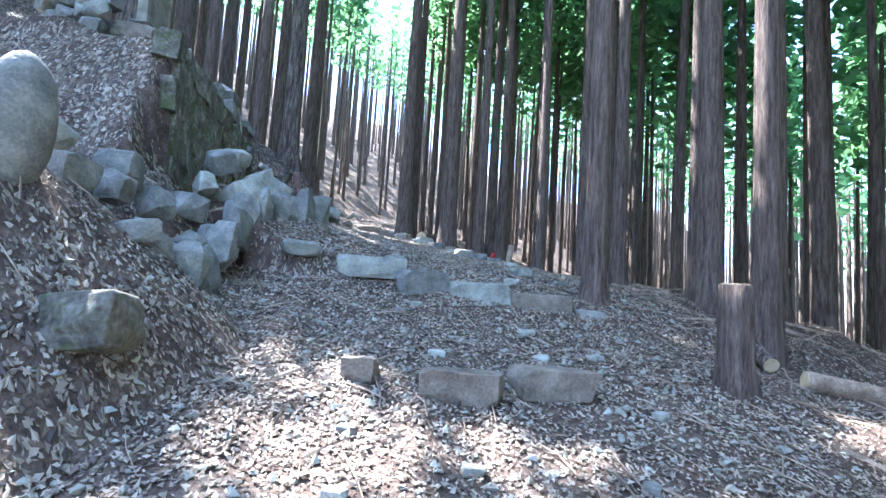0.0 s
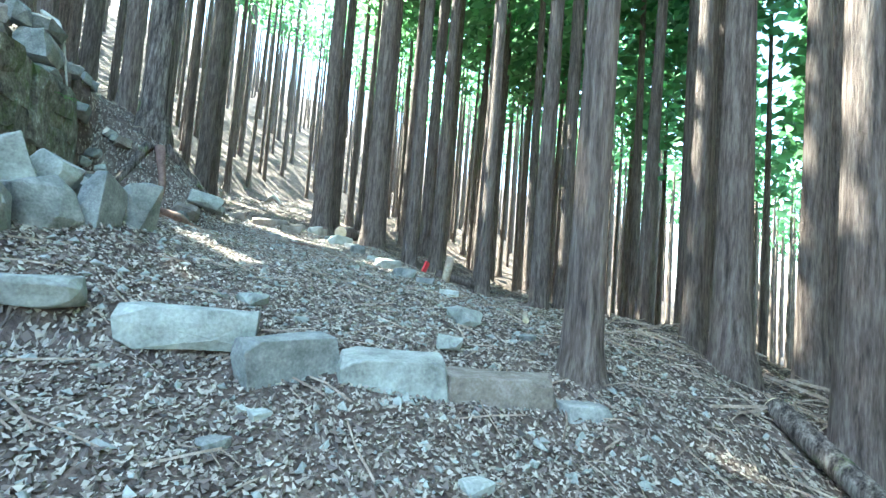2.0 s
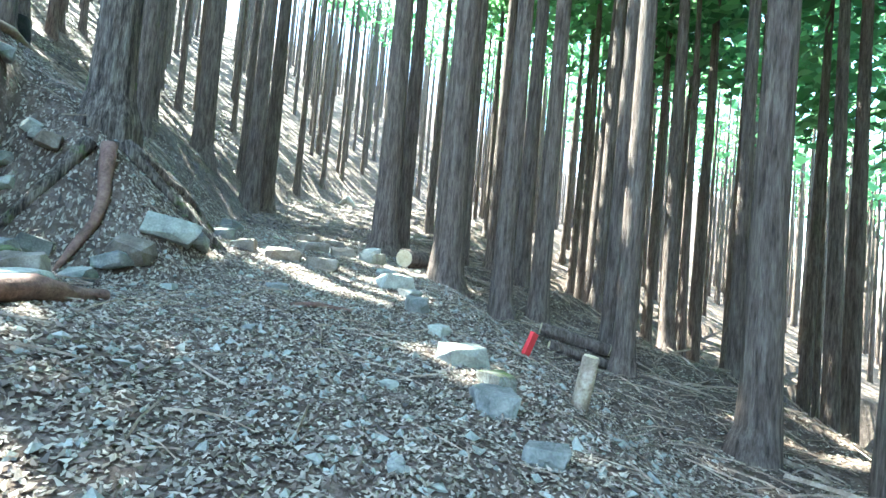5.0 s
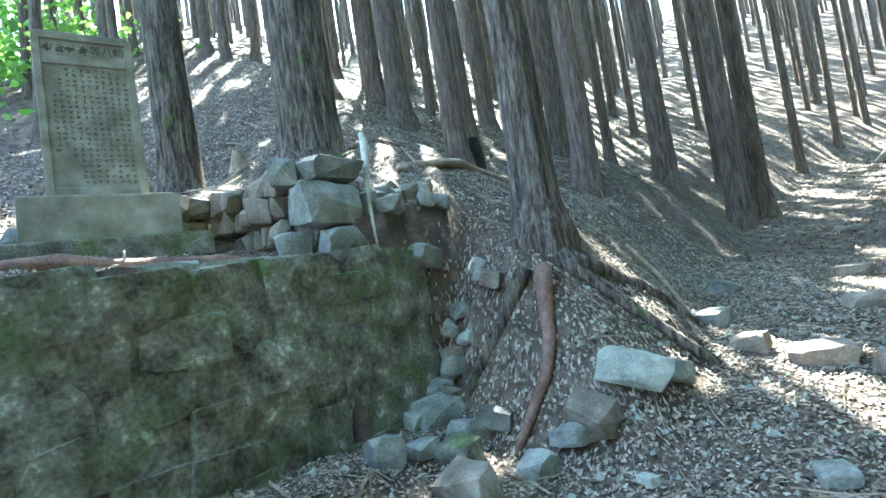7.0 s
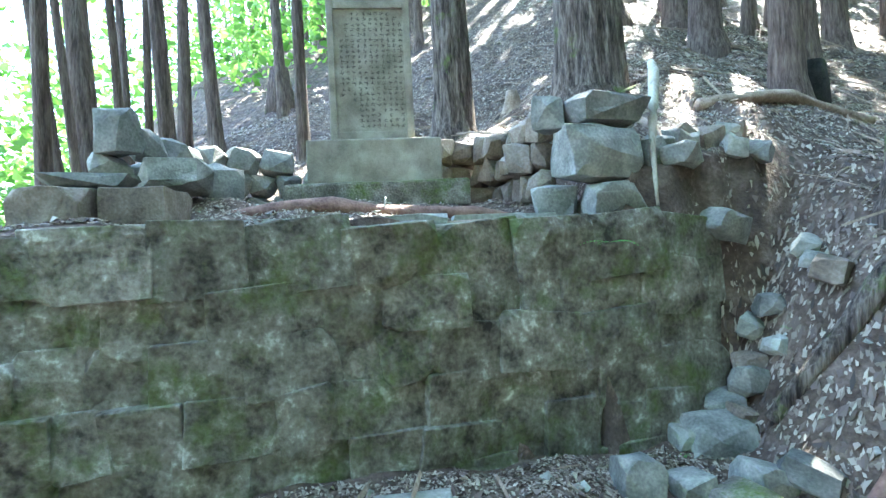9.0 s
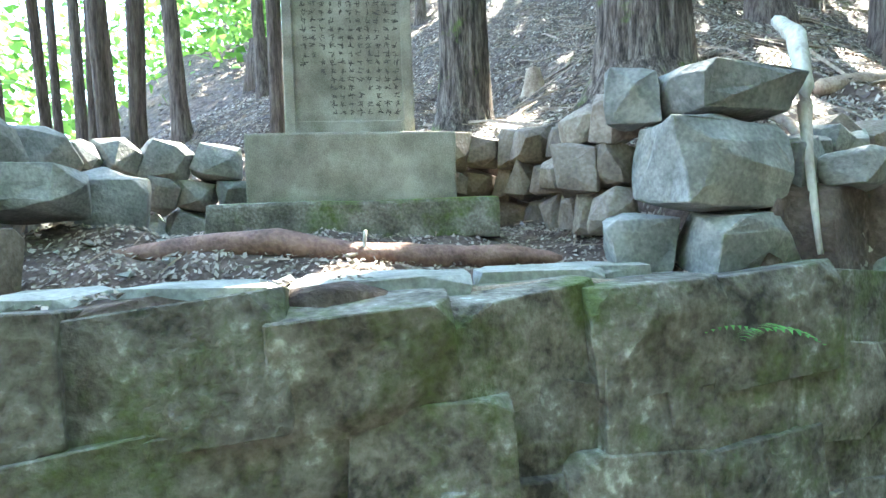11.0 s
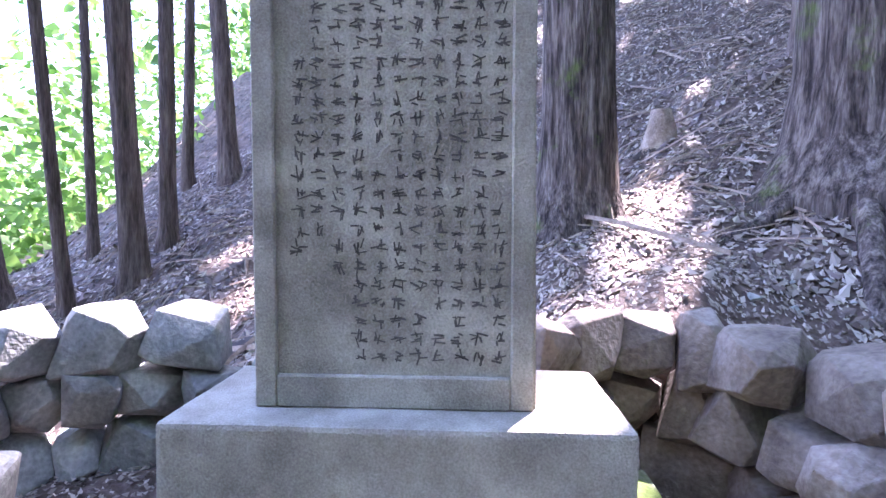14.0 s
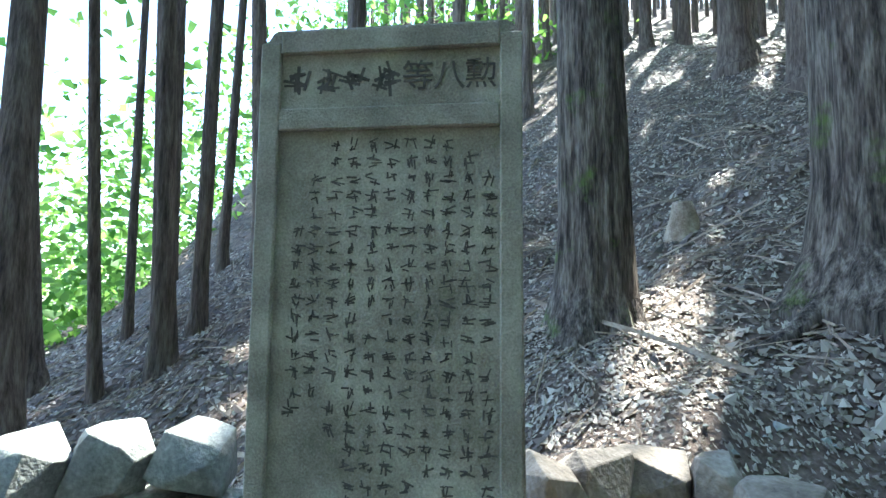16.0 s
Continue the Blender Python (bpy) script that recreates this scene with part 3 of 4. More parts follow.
def rock(x, y, size, material=STONE, seed=0, turn=None, tilt=(0, 0), z=None, sink=0.3, name="rock", label="grey angular stone lying on the leaf litter", group="", square=0.62):
    me = mesh_of(block(size, seed, square, 0.014, 1), material, "rock")
    zz = (floor_z(x, y) + size[2] * (0.5 - sink)) if z is None else z
    ob = new(name, me)
    rng = random.Random(seed * 7 + 1)
    ob.matrix_world = pose(x, y, zz, tilt[0], tilt[1], rng.uniform(0, 360) if turn is None else turn)
    return tagged(ob, label, "stone", group)


def lay_wall(parent, line, height, course, wide, deep, material, seed, variants=9, batter=0.0, name="stone", jut=0.03, top_drop=0.0, snug=1.06, square=0.45):
    """Courses of uneven blocks along a line of (x, y, foot z)."""
    rng = random.Random(seed)
    cum = [0.0]
    for a, b in zip(line, line[1:]):
        cum.append(cum[-1] + math.dist(a[:2], b[:2]))

    def spot(s):
        for k in range(len(line) - 1):
            if s <= cum[k + 1] or k == len(line) - 2:
                t = (s - cum[k]) / (cum[k + 1] - cum[k])
                a, b = line[k], line[k + 1]
                return [a[i] + t * (b[i] - a[i]) for i in range(3)], math.atan2(b[1] - a[1], b[0] - a[0])

    rows = max(1, round(height / course))
    for r in range(rows):
        s = rng.uniform(-0.5, 0) * wide
        while s < cum[-1]:
            w = wide * rng.uniform(0.65, 1.45)
            if s + w > 0.04 and not (r == rows - 1 and rng.random() < top_drop):
                (x, y, z), a = spot(min(max(s + w / 2, 0), cum[-1]))
                h = height / rows * rng.uniform(0.98, 1.3)
                off = rng.uniform(-jut, jut) - batter * (r + 0.5) * height / rows
                nx_, ny_ = math.sin(a), -math.cos(a)
                ob = part(name, stone_mesh(material.name, rng.randrange(variants), material, square=square), None, parent)
                ob.matrix_basis = pose(x + nx_ * off, y + ny_ * off, z + (r + 0.5) * height / rows, rng.uniform(-7, 7), rng.uniform(-7, 7), math.degrees(a) + rng.uniform(-6, 6) + rng.choice((0, 180))) @ Matrix.Diagonal((w * snug, deep * rng.uniform(0.85, 1.15), h * (snug - 0.02), 1))
            s += w
    return parent


def core(parent, line, height, deep, material, name="core"):
    """Packed earth and rubble behind the face stones."""
    bm = bmesh.new()
    rows_ = []
    for x, y, z in line:
        rows_.append((x, y, z))
    for (ax, ay, az), (bx, by, bz) in zip(rows_, rows_[1:]):
        a = math.atan2(by - ay, bx - ax)
        ox, oy = -math.sin(a) * deep, math.cos(a) * deep
        p = [bm.verts.new(c) for c in ((ax, ay, az - 0.3), (bx, by, bz - 0.3), (bx + ox, by + oy, bz - 0.3), (ax + ox, ay + oy, az - 0.3),
                                       (ax, ay, az + height), (bx, by, bz + height), (bx + ox, by + oy, bz + height), (ax + ox, ay + oy, az + height))]
        for q in ((0, 1, 2, 3), (4, 5, 6, 7), (0, 1, 5, 4), (1, 2, 6, 5), (2, 3, 7, 6), (3, 0, 4, 7)):
            bm.faces.new([p[k] for k in q])
    bmesh.ops.recalc_face_normals(bm, faces=bm.faces)
    bmesh.ops.subdivide_edges(bm, edges=bm.edges[:], cuts=7, use_grid_fill=True)
    for p in bm.verts:
        p.co += Vector(noise.noise_vector(p.co * 4.0)) * 0.06 + Vector(noise.noise_vector(p.co * 11)) * 0.02
    return part(name, bm, material, parent)


# the terrace's retaining wall
foot, top = 3.45, 5.2
front_line = [(*mon(u, float(wall_n(u))), foot) for u in np.linspace(-2.35, 2.15, 11)]
wall = tagged(empty("wall_terrace"), "mossy dry-stone retaining wall below the monument terrace", "wall", kind="structure")
lay_wall(wall, front_line, top - foot, 0.28, 0.40, 0.34, WALL_STONE, 31, variants=14, batter=0.03, jut=0.012, snug=1.2, square=0.86)
back_line = [(*mon(u, float(wall_n(u)) + 0.1), foot) for u in np.linspace(-2.35, 2.12, 11)]
core(wall, back_line, top - foot - 0.26, 0.3, WALL_STONE)
end_line = [(*mon(2.12, 0.55), 3.55), (*mon(2.2, 0.1), 3.9)]
lay_wall(wall, end_line, 1.35, 0.3, 0.3, 0.3, WALL_STONE, 32, jut=0.05)

# the low rubble wall round the terrace
ring = tagged(empty("wall_enclosure"), "low dry-stone wall of angular grey rubble round the terrace", "wall", kind="structure")
ring_line = [(*mon(u, n), 5.38) for u, n in ((-1.8, 0.3), (-1.72, -0.3), (-1.5, -0.72), (-1.15, -0.88), (-0.75, -0.92), (-0.2, -0.88), (0.38, -0.72))]
lay_wall(ring, ring_line[::-1], 0.66, 0.2, 0.23, 0.28, STONE, 41, jut=0.05, top_drop=0.15)
back_ring = [(*mon(u, n), 5.40) for u, n in ((0.4, -0.64), (0.75, -0.88), (1.05, -0.72), (1.2, -0.38), (1.22, 0.0), (1.28, 0.25))]
lay_wall(ring, back_ring[::-1], 0.66, 0.22, 0.24, 0.28, BROWN_STONE, 42, jut=0.05, top_drop=0.1)


def pile_stone(u, n, z, size, seed, material=STONE, turn=0, name="stone"):
    ob = part(name, mesh_of(block(size, seed, 0.6, 0.012, 2), material, "stone"), None, pillar)
    ob.matrix_basis = mon_pose(u, n, z, turn)
    return ob


pillar = tagged(empty("stone_pillar"), "stack of large squared grey stones at the terrace corner", "stone stack")
pile_stone(1.66, 0.40, 5.99, (0.60, 0.42, 0.24), 51, turn=8)
pile_stone(1.30, 0.32, 6.00, (0.24, 0.3, 0.26), 52, turn=-20)
pile_stone(1.62, 0.44, 5.68, (0.66, 0.46, 0.40), 53, turn=4)
pile_stone(1.98, 0.36, 5.63, (0.26, 0.4, 0.36), 54, turn=30)
pile_stone(1.30, 0.36, 5.34, (0.34, 0.36, 0.34), 55, turn=-15)
pile_stone(1.68, 0.46, 5.32, (0.46, 0.42, 0.36), 56, turn=6)
pile_stone(1.16, 0.04, 5.72, (0.26, 0.3, 0.28), 57, BROWN_STONE, turn=-35)
pile_stone(1.95, 0.3, 5.3, (0.3, 0.4, 0.32), 58, turn=20)

# corner blocks and flat stones along the terrace's edge
for u, n, size, z, seed in ((-1.79, 0.82, (0.42, 0.4, 0.42), 5.32, 61), (-1.36, 0.74, (0.40, 0.36, 0.40), 5.31, 62)):
    ob = rock(*mon(u, n), size, BROWN_STONE, seed, TURN_MON, z=z, label="squared brown corner block on the terrace wall", square=0.9, name="corner_block")
for u, n, size, z, seed in ((-1.75, 0.3, (0.26, 0.26, 0.34), 5.98, 63), (-1.4, 0.2, (0.5, 0.36, 0.26), 5.66, 64), (-1.2, -0.1, (0.34, 0.34, 0.4), 5.6, 65), (-1.7, 0.72, (0.5, 0.3, 0.1), 5.57, 66)):
    rock(*mon(u, n), size, STONE, seed, z=z, label="angular grey rubble stone heaped on the terrace corner")
for u, n, size, seed in ((-0.9, 0.86, (0.36, 0.32, 0.15), 71), (-0.44, 0.78, (0.5, 0.32, 0.14), 72), (0.16, 0.7, (0.66, 0.36, 0.13), 73), (0.76, 0.58, (0.52, 0.28, 0.13), 74), (1.06, 0.46, (0.4, 0.3, 0.12), 75)):
    rock(*mon(u, n), size, PALE_STONE, seed, TURN_MON, z=5.29 - size[2] * 0.5, label="flat pale stone set along the edge of the terrace", group="flat stones before the monument", square=0.8, name="flat_stone")
rock(-5.2, 10.12, (0.46, 0.28, 0.12), PALE_STONE, 78, TURN_MON, label="flat pale stone lying at the foot of the terrace wall", name="flat_stone")

# ---- the stone steps across the trail ----
for x, y, z, size, seed, turn, material in ((-4.16, 6.8, 2.66, (0.8, 0.36, 0.26), 81, -19, PALE_STONE), (-3.66, 6.47, 2.48, (0.66, 0.36, 0.38), 82, 4, STONE), (-3.06, 6.24, 2.41, (0.74, 0.38, 0.38), 83, -30, PALE_STONE),
                                            (-2.42, 5.93, 2.31, (0.82, 0.38, 0.38), 84, -25, BROWN_STONE), (-1.98, 5.62, 2.24, (0.36, 0.28, 0.22), 85, -20, STONE), (-4.9, 7.05, 2.82, (0.42, 0.28, 0.2), 79, -15, PALE_STONE)):
    rock(x, y, size, material, seed, turn, z=z, label="large pale stone set as a step across the trail", group="stone steps across the trail", square=0.74, name="step_stone")
for x, y, size, seed, turn in ((-4.38, 4.3, (0.56, 0.32, 0.22), 86, -32), (-3.73, 4.16, (0.6, 0.36, 0.22), 87, -24), (-4.95, 4.68, (0.26, 0.2, 0.16), 88, -28)):
    rock(x, y, size, BROWN_STONE, seed, turn, label="flat brown stone sunk in the leaf litter of the trail", group="sunken stones of the trail", sink=0.2, square=0.74, name="step_stone")
# pale stones lying on the trail
trail_rng = random.Random(91)
for x, y, s in ((-1.95, 6.98, 0.42), (-2.42, 6.52, 0.26), (-1.6, 6.52, 0.14), (-3.69, 7.27, 0.24), (-3.4, 7.0, 0.12), (-3.09, 5.31, 0.16), (-4.2, 5.0, 0.15), (-3.35, 4.74, 0.14), (-3.87, 5.32, 0.1), (-3.9, 6.1, 0.12), (-4.15, 5.95, 0.14),
                (-2.26, 11.79, 0.24), (-3.2, 11.72, 0.15), (-5.2, 4.1, 0.12), (-4.7, 3.6, 0.13), (-3.2, 3.7, 0.14), (-2.9, 4.6, 0.15), (-1.8, 9.6, 0.14), (-2.6, 10.4, 0.13), (-2.1, 8.6, 0.12), (-5.4, 3.6, 0.12), (-4.9, 2.9, 0.14), (-3.9, 3.2, 0.12)):
    rock(x, y, (s, s * trail_rng.uniform(0.6, 0.9), s * 0.42), trail_rng.choice((PALE_STONE, PALE_STONE, STONE)), trail_rng.randrange(999), label="small pale stone lying loose on the trail", group="loose stones on the trail", sink=0.2, name="loose_stone")
# stones edging the trail on its downhill side
for x, y, s, mat in ((-0.25, 15.3, 0.55, PALE_STONE), (-0.48, 14.5, 0.5, PALE_STONE), (-0.6, 13.4, 0.3, STONE), (-0.72, 12.6, 0.5, PALE_STONE), (-0.75, 12.05, 0.3, STONE), (-0.82, 11.58, 0.4, STONE), (-0.9, 10.8, 0.26, PALE_STONE),
                     (-1.02, 10.1, 0.4, PALE_STONE), (-0.98, 9.62, 0.3, MOSSY_BASE), (-1.22, 9.25, 0.36, STONE), (-1.3, 8.6, 0.24, STONE), (-1.45, 7.9, 0.22, PALE_STONE)):
    rock(x, y, (s, s * 0.7, s * 0.5), mat, int(abs(x * 100)) + 7, label="stone edging the downhill side of the trail", group="stones edging the trail", sink=0.25, name="edge_stone")
# rough stone steps further up the trail
for x, y, w, turn in ((-2.04, 13.2, 0.5, 8), (-1.55, 13.15, 0.44, -8), (-1.4, 14.7, 0.5, 10), (-0.95, 14.6, 0.42, 5), (-1.25, 16.2, 0.5, 10), (-0.75, 16.1, 0.4, -10), (-0.5, 19.6, 0.5, 0), (0.0, 19.5, 0.4, -8)):
    rock(x, y, (w, 0.26, 0.2), BROWN_STONE, int(-x * 100), turn, label="brown stone forming a low step up the trail", group="low steps further up", sink=0.25, name="step_stone")

# ---- the low wall on the bank and its rubble ----
low_wall = tagged(empty("wall_low"), "low dry-stone wall of grey-brown blocks along the bank", "wall", kind="structure")
low_line = [(x, y, floor_z(x + 0.3, y) - 0.05) for x, y in ((-6.1, 5.8), (-5.88, 6.35), (-5.5, 7.2), (-5.1, 7.8), (-4.7, 8.15), (-4.42, 8.5))]
lay_wall(low_wall, low_line, 0.46, 0.42, 0.36, 0.3, STONE, 95, jut=0.05)
bank_rng = random.Random(96)
for x, y, s, lift in ((-6.1, 6.1, 0.34, 0.45), (-6.0, 6.6, 0.4, 0.5), (-6.3, 6.5, 0.36, 0.9), (-5.75, 6.95, 0.46, 0.5), (-6.05, 7.05, 0.4, 0.9), (-5.45, 7.55, 0.5, 0.55), (-5.75, 7.6, 0.4, 0.85), (-5.25, 8.1, 0.52, 0.55), (-5.0, 8.35, 0.34, 0.5),
                      (-6.3, 5.75, 0.36, 0.4), (-6.55, 5.9, 0.3, 0.75), (-6.6, 6.3, 0.36, 1.0), (-4.75, 8.6, 0.3, 0.4), (-5.55, 8.1, 0.34, 0.9), (-6.35, 5.4, 0.3, 0.3), (-6.75, 5.5, 0.3, 0.6), (-7.0, 5.9, 0.34, 0.7), (-5.9, 7.4, 0.3, 1.1)):
    rock(x, y, (s, s * 0.75, s * bank_rng.uniform(0.6, 0.95)), bank_rng.choice((STONE, STONE, PALE_STONE)), bank_rng.randrange(999), z=max(floor_z(x, y) + s * 0.18, floor_z(x + 0.45, y - 0.3) + lift * 0.8), tilt=(bank_rng.uniform(-25, 25), bank_rng.uniform(-25, 25)),
         label="angular grey boulder heaped on the low bank wall", group="rubble heaped on the bank", name="boulder")
stone_bm = bmesh.new()
bmesh.ops.create_icosphere(stone_bm, subdivisions=3, radius=0.5)
for p in stone_bm.verts:
    p.co = Vector((p.co.x * 0.42, p.co.y * 0.3, p.co.z * 0.86)) * (1 + 0.12 * noise.noise(p.co * 2.3))
standing = part("standing_stone", stone_bm, STONE, None, soft=True)
standing.matrix_world = pose(-6.98, 5.0, floor_z(-6.98, 5.0) + 0.26, 4, 6, 30)
tagged(standing, "tall rounded grey standing stone on the leafy bank", "stone")
rock(-6.45, 4.5, (0.5, 0.4, 0.36), WALL_STONE, 98, sink=0.3, label="rough dark boulder half buried in leaves", name="boulder")
rock(-1.55, 2.95, (0.22, 0.2, 0.2), PALE_STONE, 99, sink=0.15, label="round pale stone sunlit beside a large cedar", name="boulder")

# rubble below the end of the terrace wall
for x, y, s, lift, mat in ((-5.2, 12.4, 0.34, 0.1, STONE), (-4.85, 12.15, 0.4, 0.1, STONE), (-4.15, 11.25, 0.42, 0.0, BROWN_STONE), (-4.5, 11.95, 0.36, 0.1, STONE), (-5.0, 12.05, 0.3, 0.2, PALE_STONE), (-4.43, 11.68, 0.36, 0.1, MOSSY_BASE),
                           (-4.7, 11.6, 0.3, 0.05, STONE), (-3.55, 12.05, 0.4, 0.05, BROWN_STONE), (-3.27, 12.35, 0.52, 0.1, PALE_STONE), (-3.68, 11.95, 0.32, 0.1, STONE), (-3.9, 11.75, 0.3, 0.0, STONE), (-4.95, 12.4, 0.34, 0.1, STONE), (-4.3, 12.05, 0.3, 0.1, STONE),
                           (-4.85, 11.35, 0.34, 0.0, STONE), (-3.05, 12.6, 0.3, 0.1, STONE), (-2.75, 14.1, 0.36, 0.1, STONE), (-2.6, 15.2, 0.36, 0.1, STONE), (-2.5, 13.4, 0.3, 0.0, BROWN_STONE)):
    rock(x, y, (s, s * 0.8, s * bank_rng.uniform(0.5, 0.8)), mat, bank_rng.randrange(999), z=floor_z(x, y) + s * 0.12, tilt=(bank_rng.uniform(-20, 20), bank_rng.uniform(-20, 20)), label="broken grey stone tumbled at the foot of the bank", group="tumbled stones below the bank", name="boulder")
rock(-4.06, 10.9, (0.4, 0.3, 0.12), PALE_STONE, 101, 60, z=floor_z(-4.06, 10.9) + 0.05, label="flat pale slab lying before the terrace wall", name="flat_stone")
rock(-4.3, 10.3, (0.46, 0.34, 0.14), PALE_STONE, 102, 20, label="flat sunlit stone beside a root at the trail's edge", name="flat_stone")


# ---- roots, logs and stakes ----
def limb(name, points, radii, material=ROOT, label="", category="root", seed=0, sides=8, absolute=False):
    """A root or fallen limb along points of (x, y, height over the ground, or over the datum where absolute)."""
    path = [(x, y, h if absolute else floor_z(x, y) + h) for x, y, h in points]
    fine_pts, fine_r = [], []
    for k in range(len(path) - 1):
        for s in (0, 0.25, 0.5, 0.75):
            a, b = Vector(path[k]), Vector(path[k + 1])
            wob = Vector(noise.noise_vector(a.lerp(b, s) * 3.0)) * radii[k] * 0.35
            fine_pts.append(tuple(a.lerp(b, s) + wob))
            fine_r.append(radii[k] + s * (radii[k + 1] - radii[k]))
    fine_pts.append(path[-1])
    fine_r.append(radii[-1])
    ob = part(name, tube(fine_pts, fine_r, sides, 0.09, seed), material, None, soft=True)
    return tagged(ob, label, category)


limb("root_log", [(*mon(-1.0, 0.3), -0.02), (*mon(-0.75, 0.31), 0.025), (*mon(-0.3, 0.32), 0.02), (*mon(0.02, 0.33), 0.0), (*mon(0.35, 0.31), 0.02), (*mon(0.72, 0.27), 0.03), (*mon(0.98, 0.25), 0.0)], [0.03, 0.062, 0.065, 0.055, 0.06, 0.058, 0.025], ROOT, "thick reddish-brown root lying along the monument's base", "root", 1, 12)
limb("root", [(*mon(0.15, 0.78), 0.0), (*mon(0.5, 0.8), 0.05), (*mon(0.9, 0.72), 0.04), (*mon(1.3, 0.66), 0.0)], [0.02, 0.04, 0.045, 0.02], DEAD_WOOD, "brown root crossing the flat stones of the terrace", "root", 2)
limb("twig", [(*mon(0.0, 0.40), 0.02), (*mon(0.07, 0.36), 0.03), (*mon(0.08, 0.34), 0.12)], [0.009, 0.009, 0.007], BLEACHED, "pale peeled twig sticking up from the leaves", "twig", 3, 6)
# bleached roots hanging beside the stone stack
limb("bleached_root", [(-5.62, 12.7, 6.5), (-5.42, 12.45, 6.32), (-5.3, 12.27, 6.02), (-5.25, 12.17, 5.7), (-5.18, 12.1, 5.3)], [0.032, 0.042, 0.034, 0.02, 0.011], BLEACHED, "bleached bare root hanging beside the stacked stones", "root", 4, absolute=True)
limb("root", [(-5.75, 12.6, 0.1), (-5.5, 12.55, 0.12), (-5.35, 12.5, 0.0)], [0.03, 0.025, 0.015], DEAD_WOOD, "thin pale root curling down the bank", "root", 5)
limb("fallen_log", [(-5.78, 13.6, 0.08), (-5.4, 14.5, 0.08), (-5.05, 15.3, 0.06)], [0.06, 0.07, 0.06], DEAD_WOOD, "bare fallen log lying across the bank", "log", 6)
# the old cedar's roots
for k, (dx, dy, ln) in enumerate(((0.9, -0.5, 1.3), (0.6, -1.0, 1.2), (1.0, 0.2, 1.1), (-0.2, -1.0, 1.0), (0.9, 0.9, 1.2))):
    limb("tree_root", [(-7.34 + dx * 0.3, 13.77 + dy * 0.3, 0.12), (-7.34 + dx * 0.65 * ln, 13.77 + dy * 0.65 * ln, 0.03), (-7.34 + dx * ln, 13.77 + dy * ln, -0.03)], [0.08, 0.05, 0.02], MOSSY_BARK, "spreading root of the old cedar above the terrace", "root", 10 + k)
for k, pts in enumerate((((-3.95, 12.72, 0.1), (-3.88, 12.45, 0.05), (-3.9, 12.25, 0.04), (-3.98, 12.08, 0.04), (-4.08, 11.85, 0.0)), ((-3.85, 12.95, 0.08), (-3.45, 13.0, 0.05), (-3.1, 13.05, 0.04), (-2.75, 13.1, 0.0)), ((-3.8, 13.05, 0.06), (-3.3, 13.5, 0.04), (-2.9, 13.8, 0.0)), ((-4.1, 12.7, 0.08), (-4.4, 12.45, 0.03), (-4.6, 12.3, 0.0)))):
    limb("tree_root", pts, [0.08, 0.06, 0.05, 0.045, 0.02][:len(pts)], MOSSY_BARK if k else ROOT, "bare brown root running down the bank from a cedar", "root", 20 + k)
for k in range(22):
    x, y = mon(2.15 + 0.75 * bank_rng.random(), 0.15 + 0.95 * bank_rng.random())
    s = bank_rng.uniform(0.16, 0.34)
    rock(x, y, (s, s * 0.8, s * 0.7), bank_rng.choice((STONE, STONE, BROWN_STONE, PALE_STONE)), 300 + k, tilt=(bank_rng.uniform(-25, 25), bank_rng.uniform(-25, 25)), sink=0.25, label="broken grey stone tumbled at the end of the terrace wall", group="tumbled stones at the wall's end", name="boulder")
limb("root_log", [(-4.4, 9.45, 0.0), (-4.15, 9.95, 0.07), (-3.87, 10.45, 0.09), (-3.55, 10.85, 0.02)], [0.05, 0.08, 0.09, 0.05], ROOT, "thick brown root at the edge of the trail", "root", 30)
limb("root", [(-2.2, 11.2, 0.0), (-1.95, 11.28, 0.03), (-1.6, 11.3, 0.0)], [0.02, 0.03, 0.015], ROOT, "dark root crossing the trail", "root", 31)
limb("bleached_root", [(2.3, 29.3, 0.0), (2.6, 29.0, 0.35), (2.9, 28.6, 0.0)], [0.1, 0.14, 0.06], BLEACHED, "sunlit bleached roots at a far cedar's foot", "root", 32)
limb("dead_branch", [(-3.55, 14.9, 0.1), (-3.2, 14.4, 0.08), (-2.95, 13.95, 0.04)], [0.025, 0.03, 0.015], DEAD_WOOD, "pale dead branch lying on the leafy bank", "branch", 33)



def log_of(a, b, r, label, seed, material=DEAD_WOOD):
    """A cut log with pale sawn ends."""
    ax, ay, ah = a
    bx, by, bh = b
    p, q = Vector((ax, ay, floor_z(ax, ay) + ah)), Vector((bx, by, floor_z(bx, by) + bh))
    thing = tagged(empty("log", Matrix.Translation(p)), label, "log")
    d = q - p
    pts = [tuple(d * s) for s in (0, 0.02, 0.33, 0.66, 0.98, 1)]
    part("trunk", tube(pts, [r * 0.94, r, r * 1.03, r, r, r * 0.94], 12, 0.04, seed), material, thing, soft=True)
    for s, e in ((0, -1), (1, 1)):
        bm = bmesh.new()
        bmesh.ops.create_cone(bm, cap_ends=True, segments=12, radius1=r * 0.9, radius2=r * 0.88, depth=0.012)
        cap = part("sawn_end", bm, CUT_WOOD, thing, "pale sawn end of the log")
        cap.matrix_basis = Matrix.Translation(d * s + d.normalized() * 0.004 * e) @ d.to_track_quat("Z", "Y").to_matrix().to_4x4()
    return thing


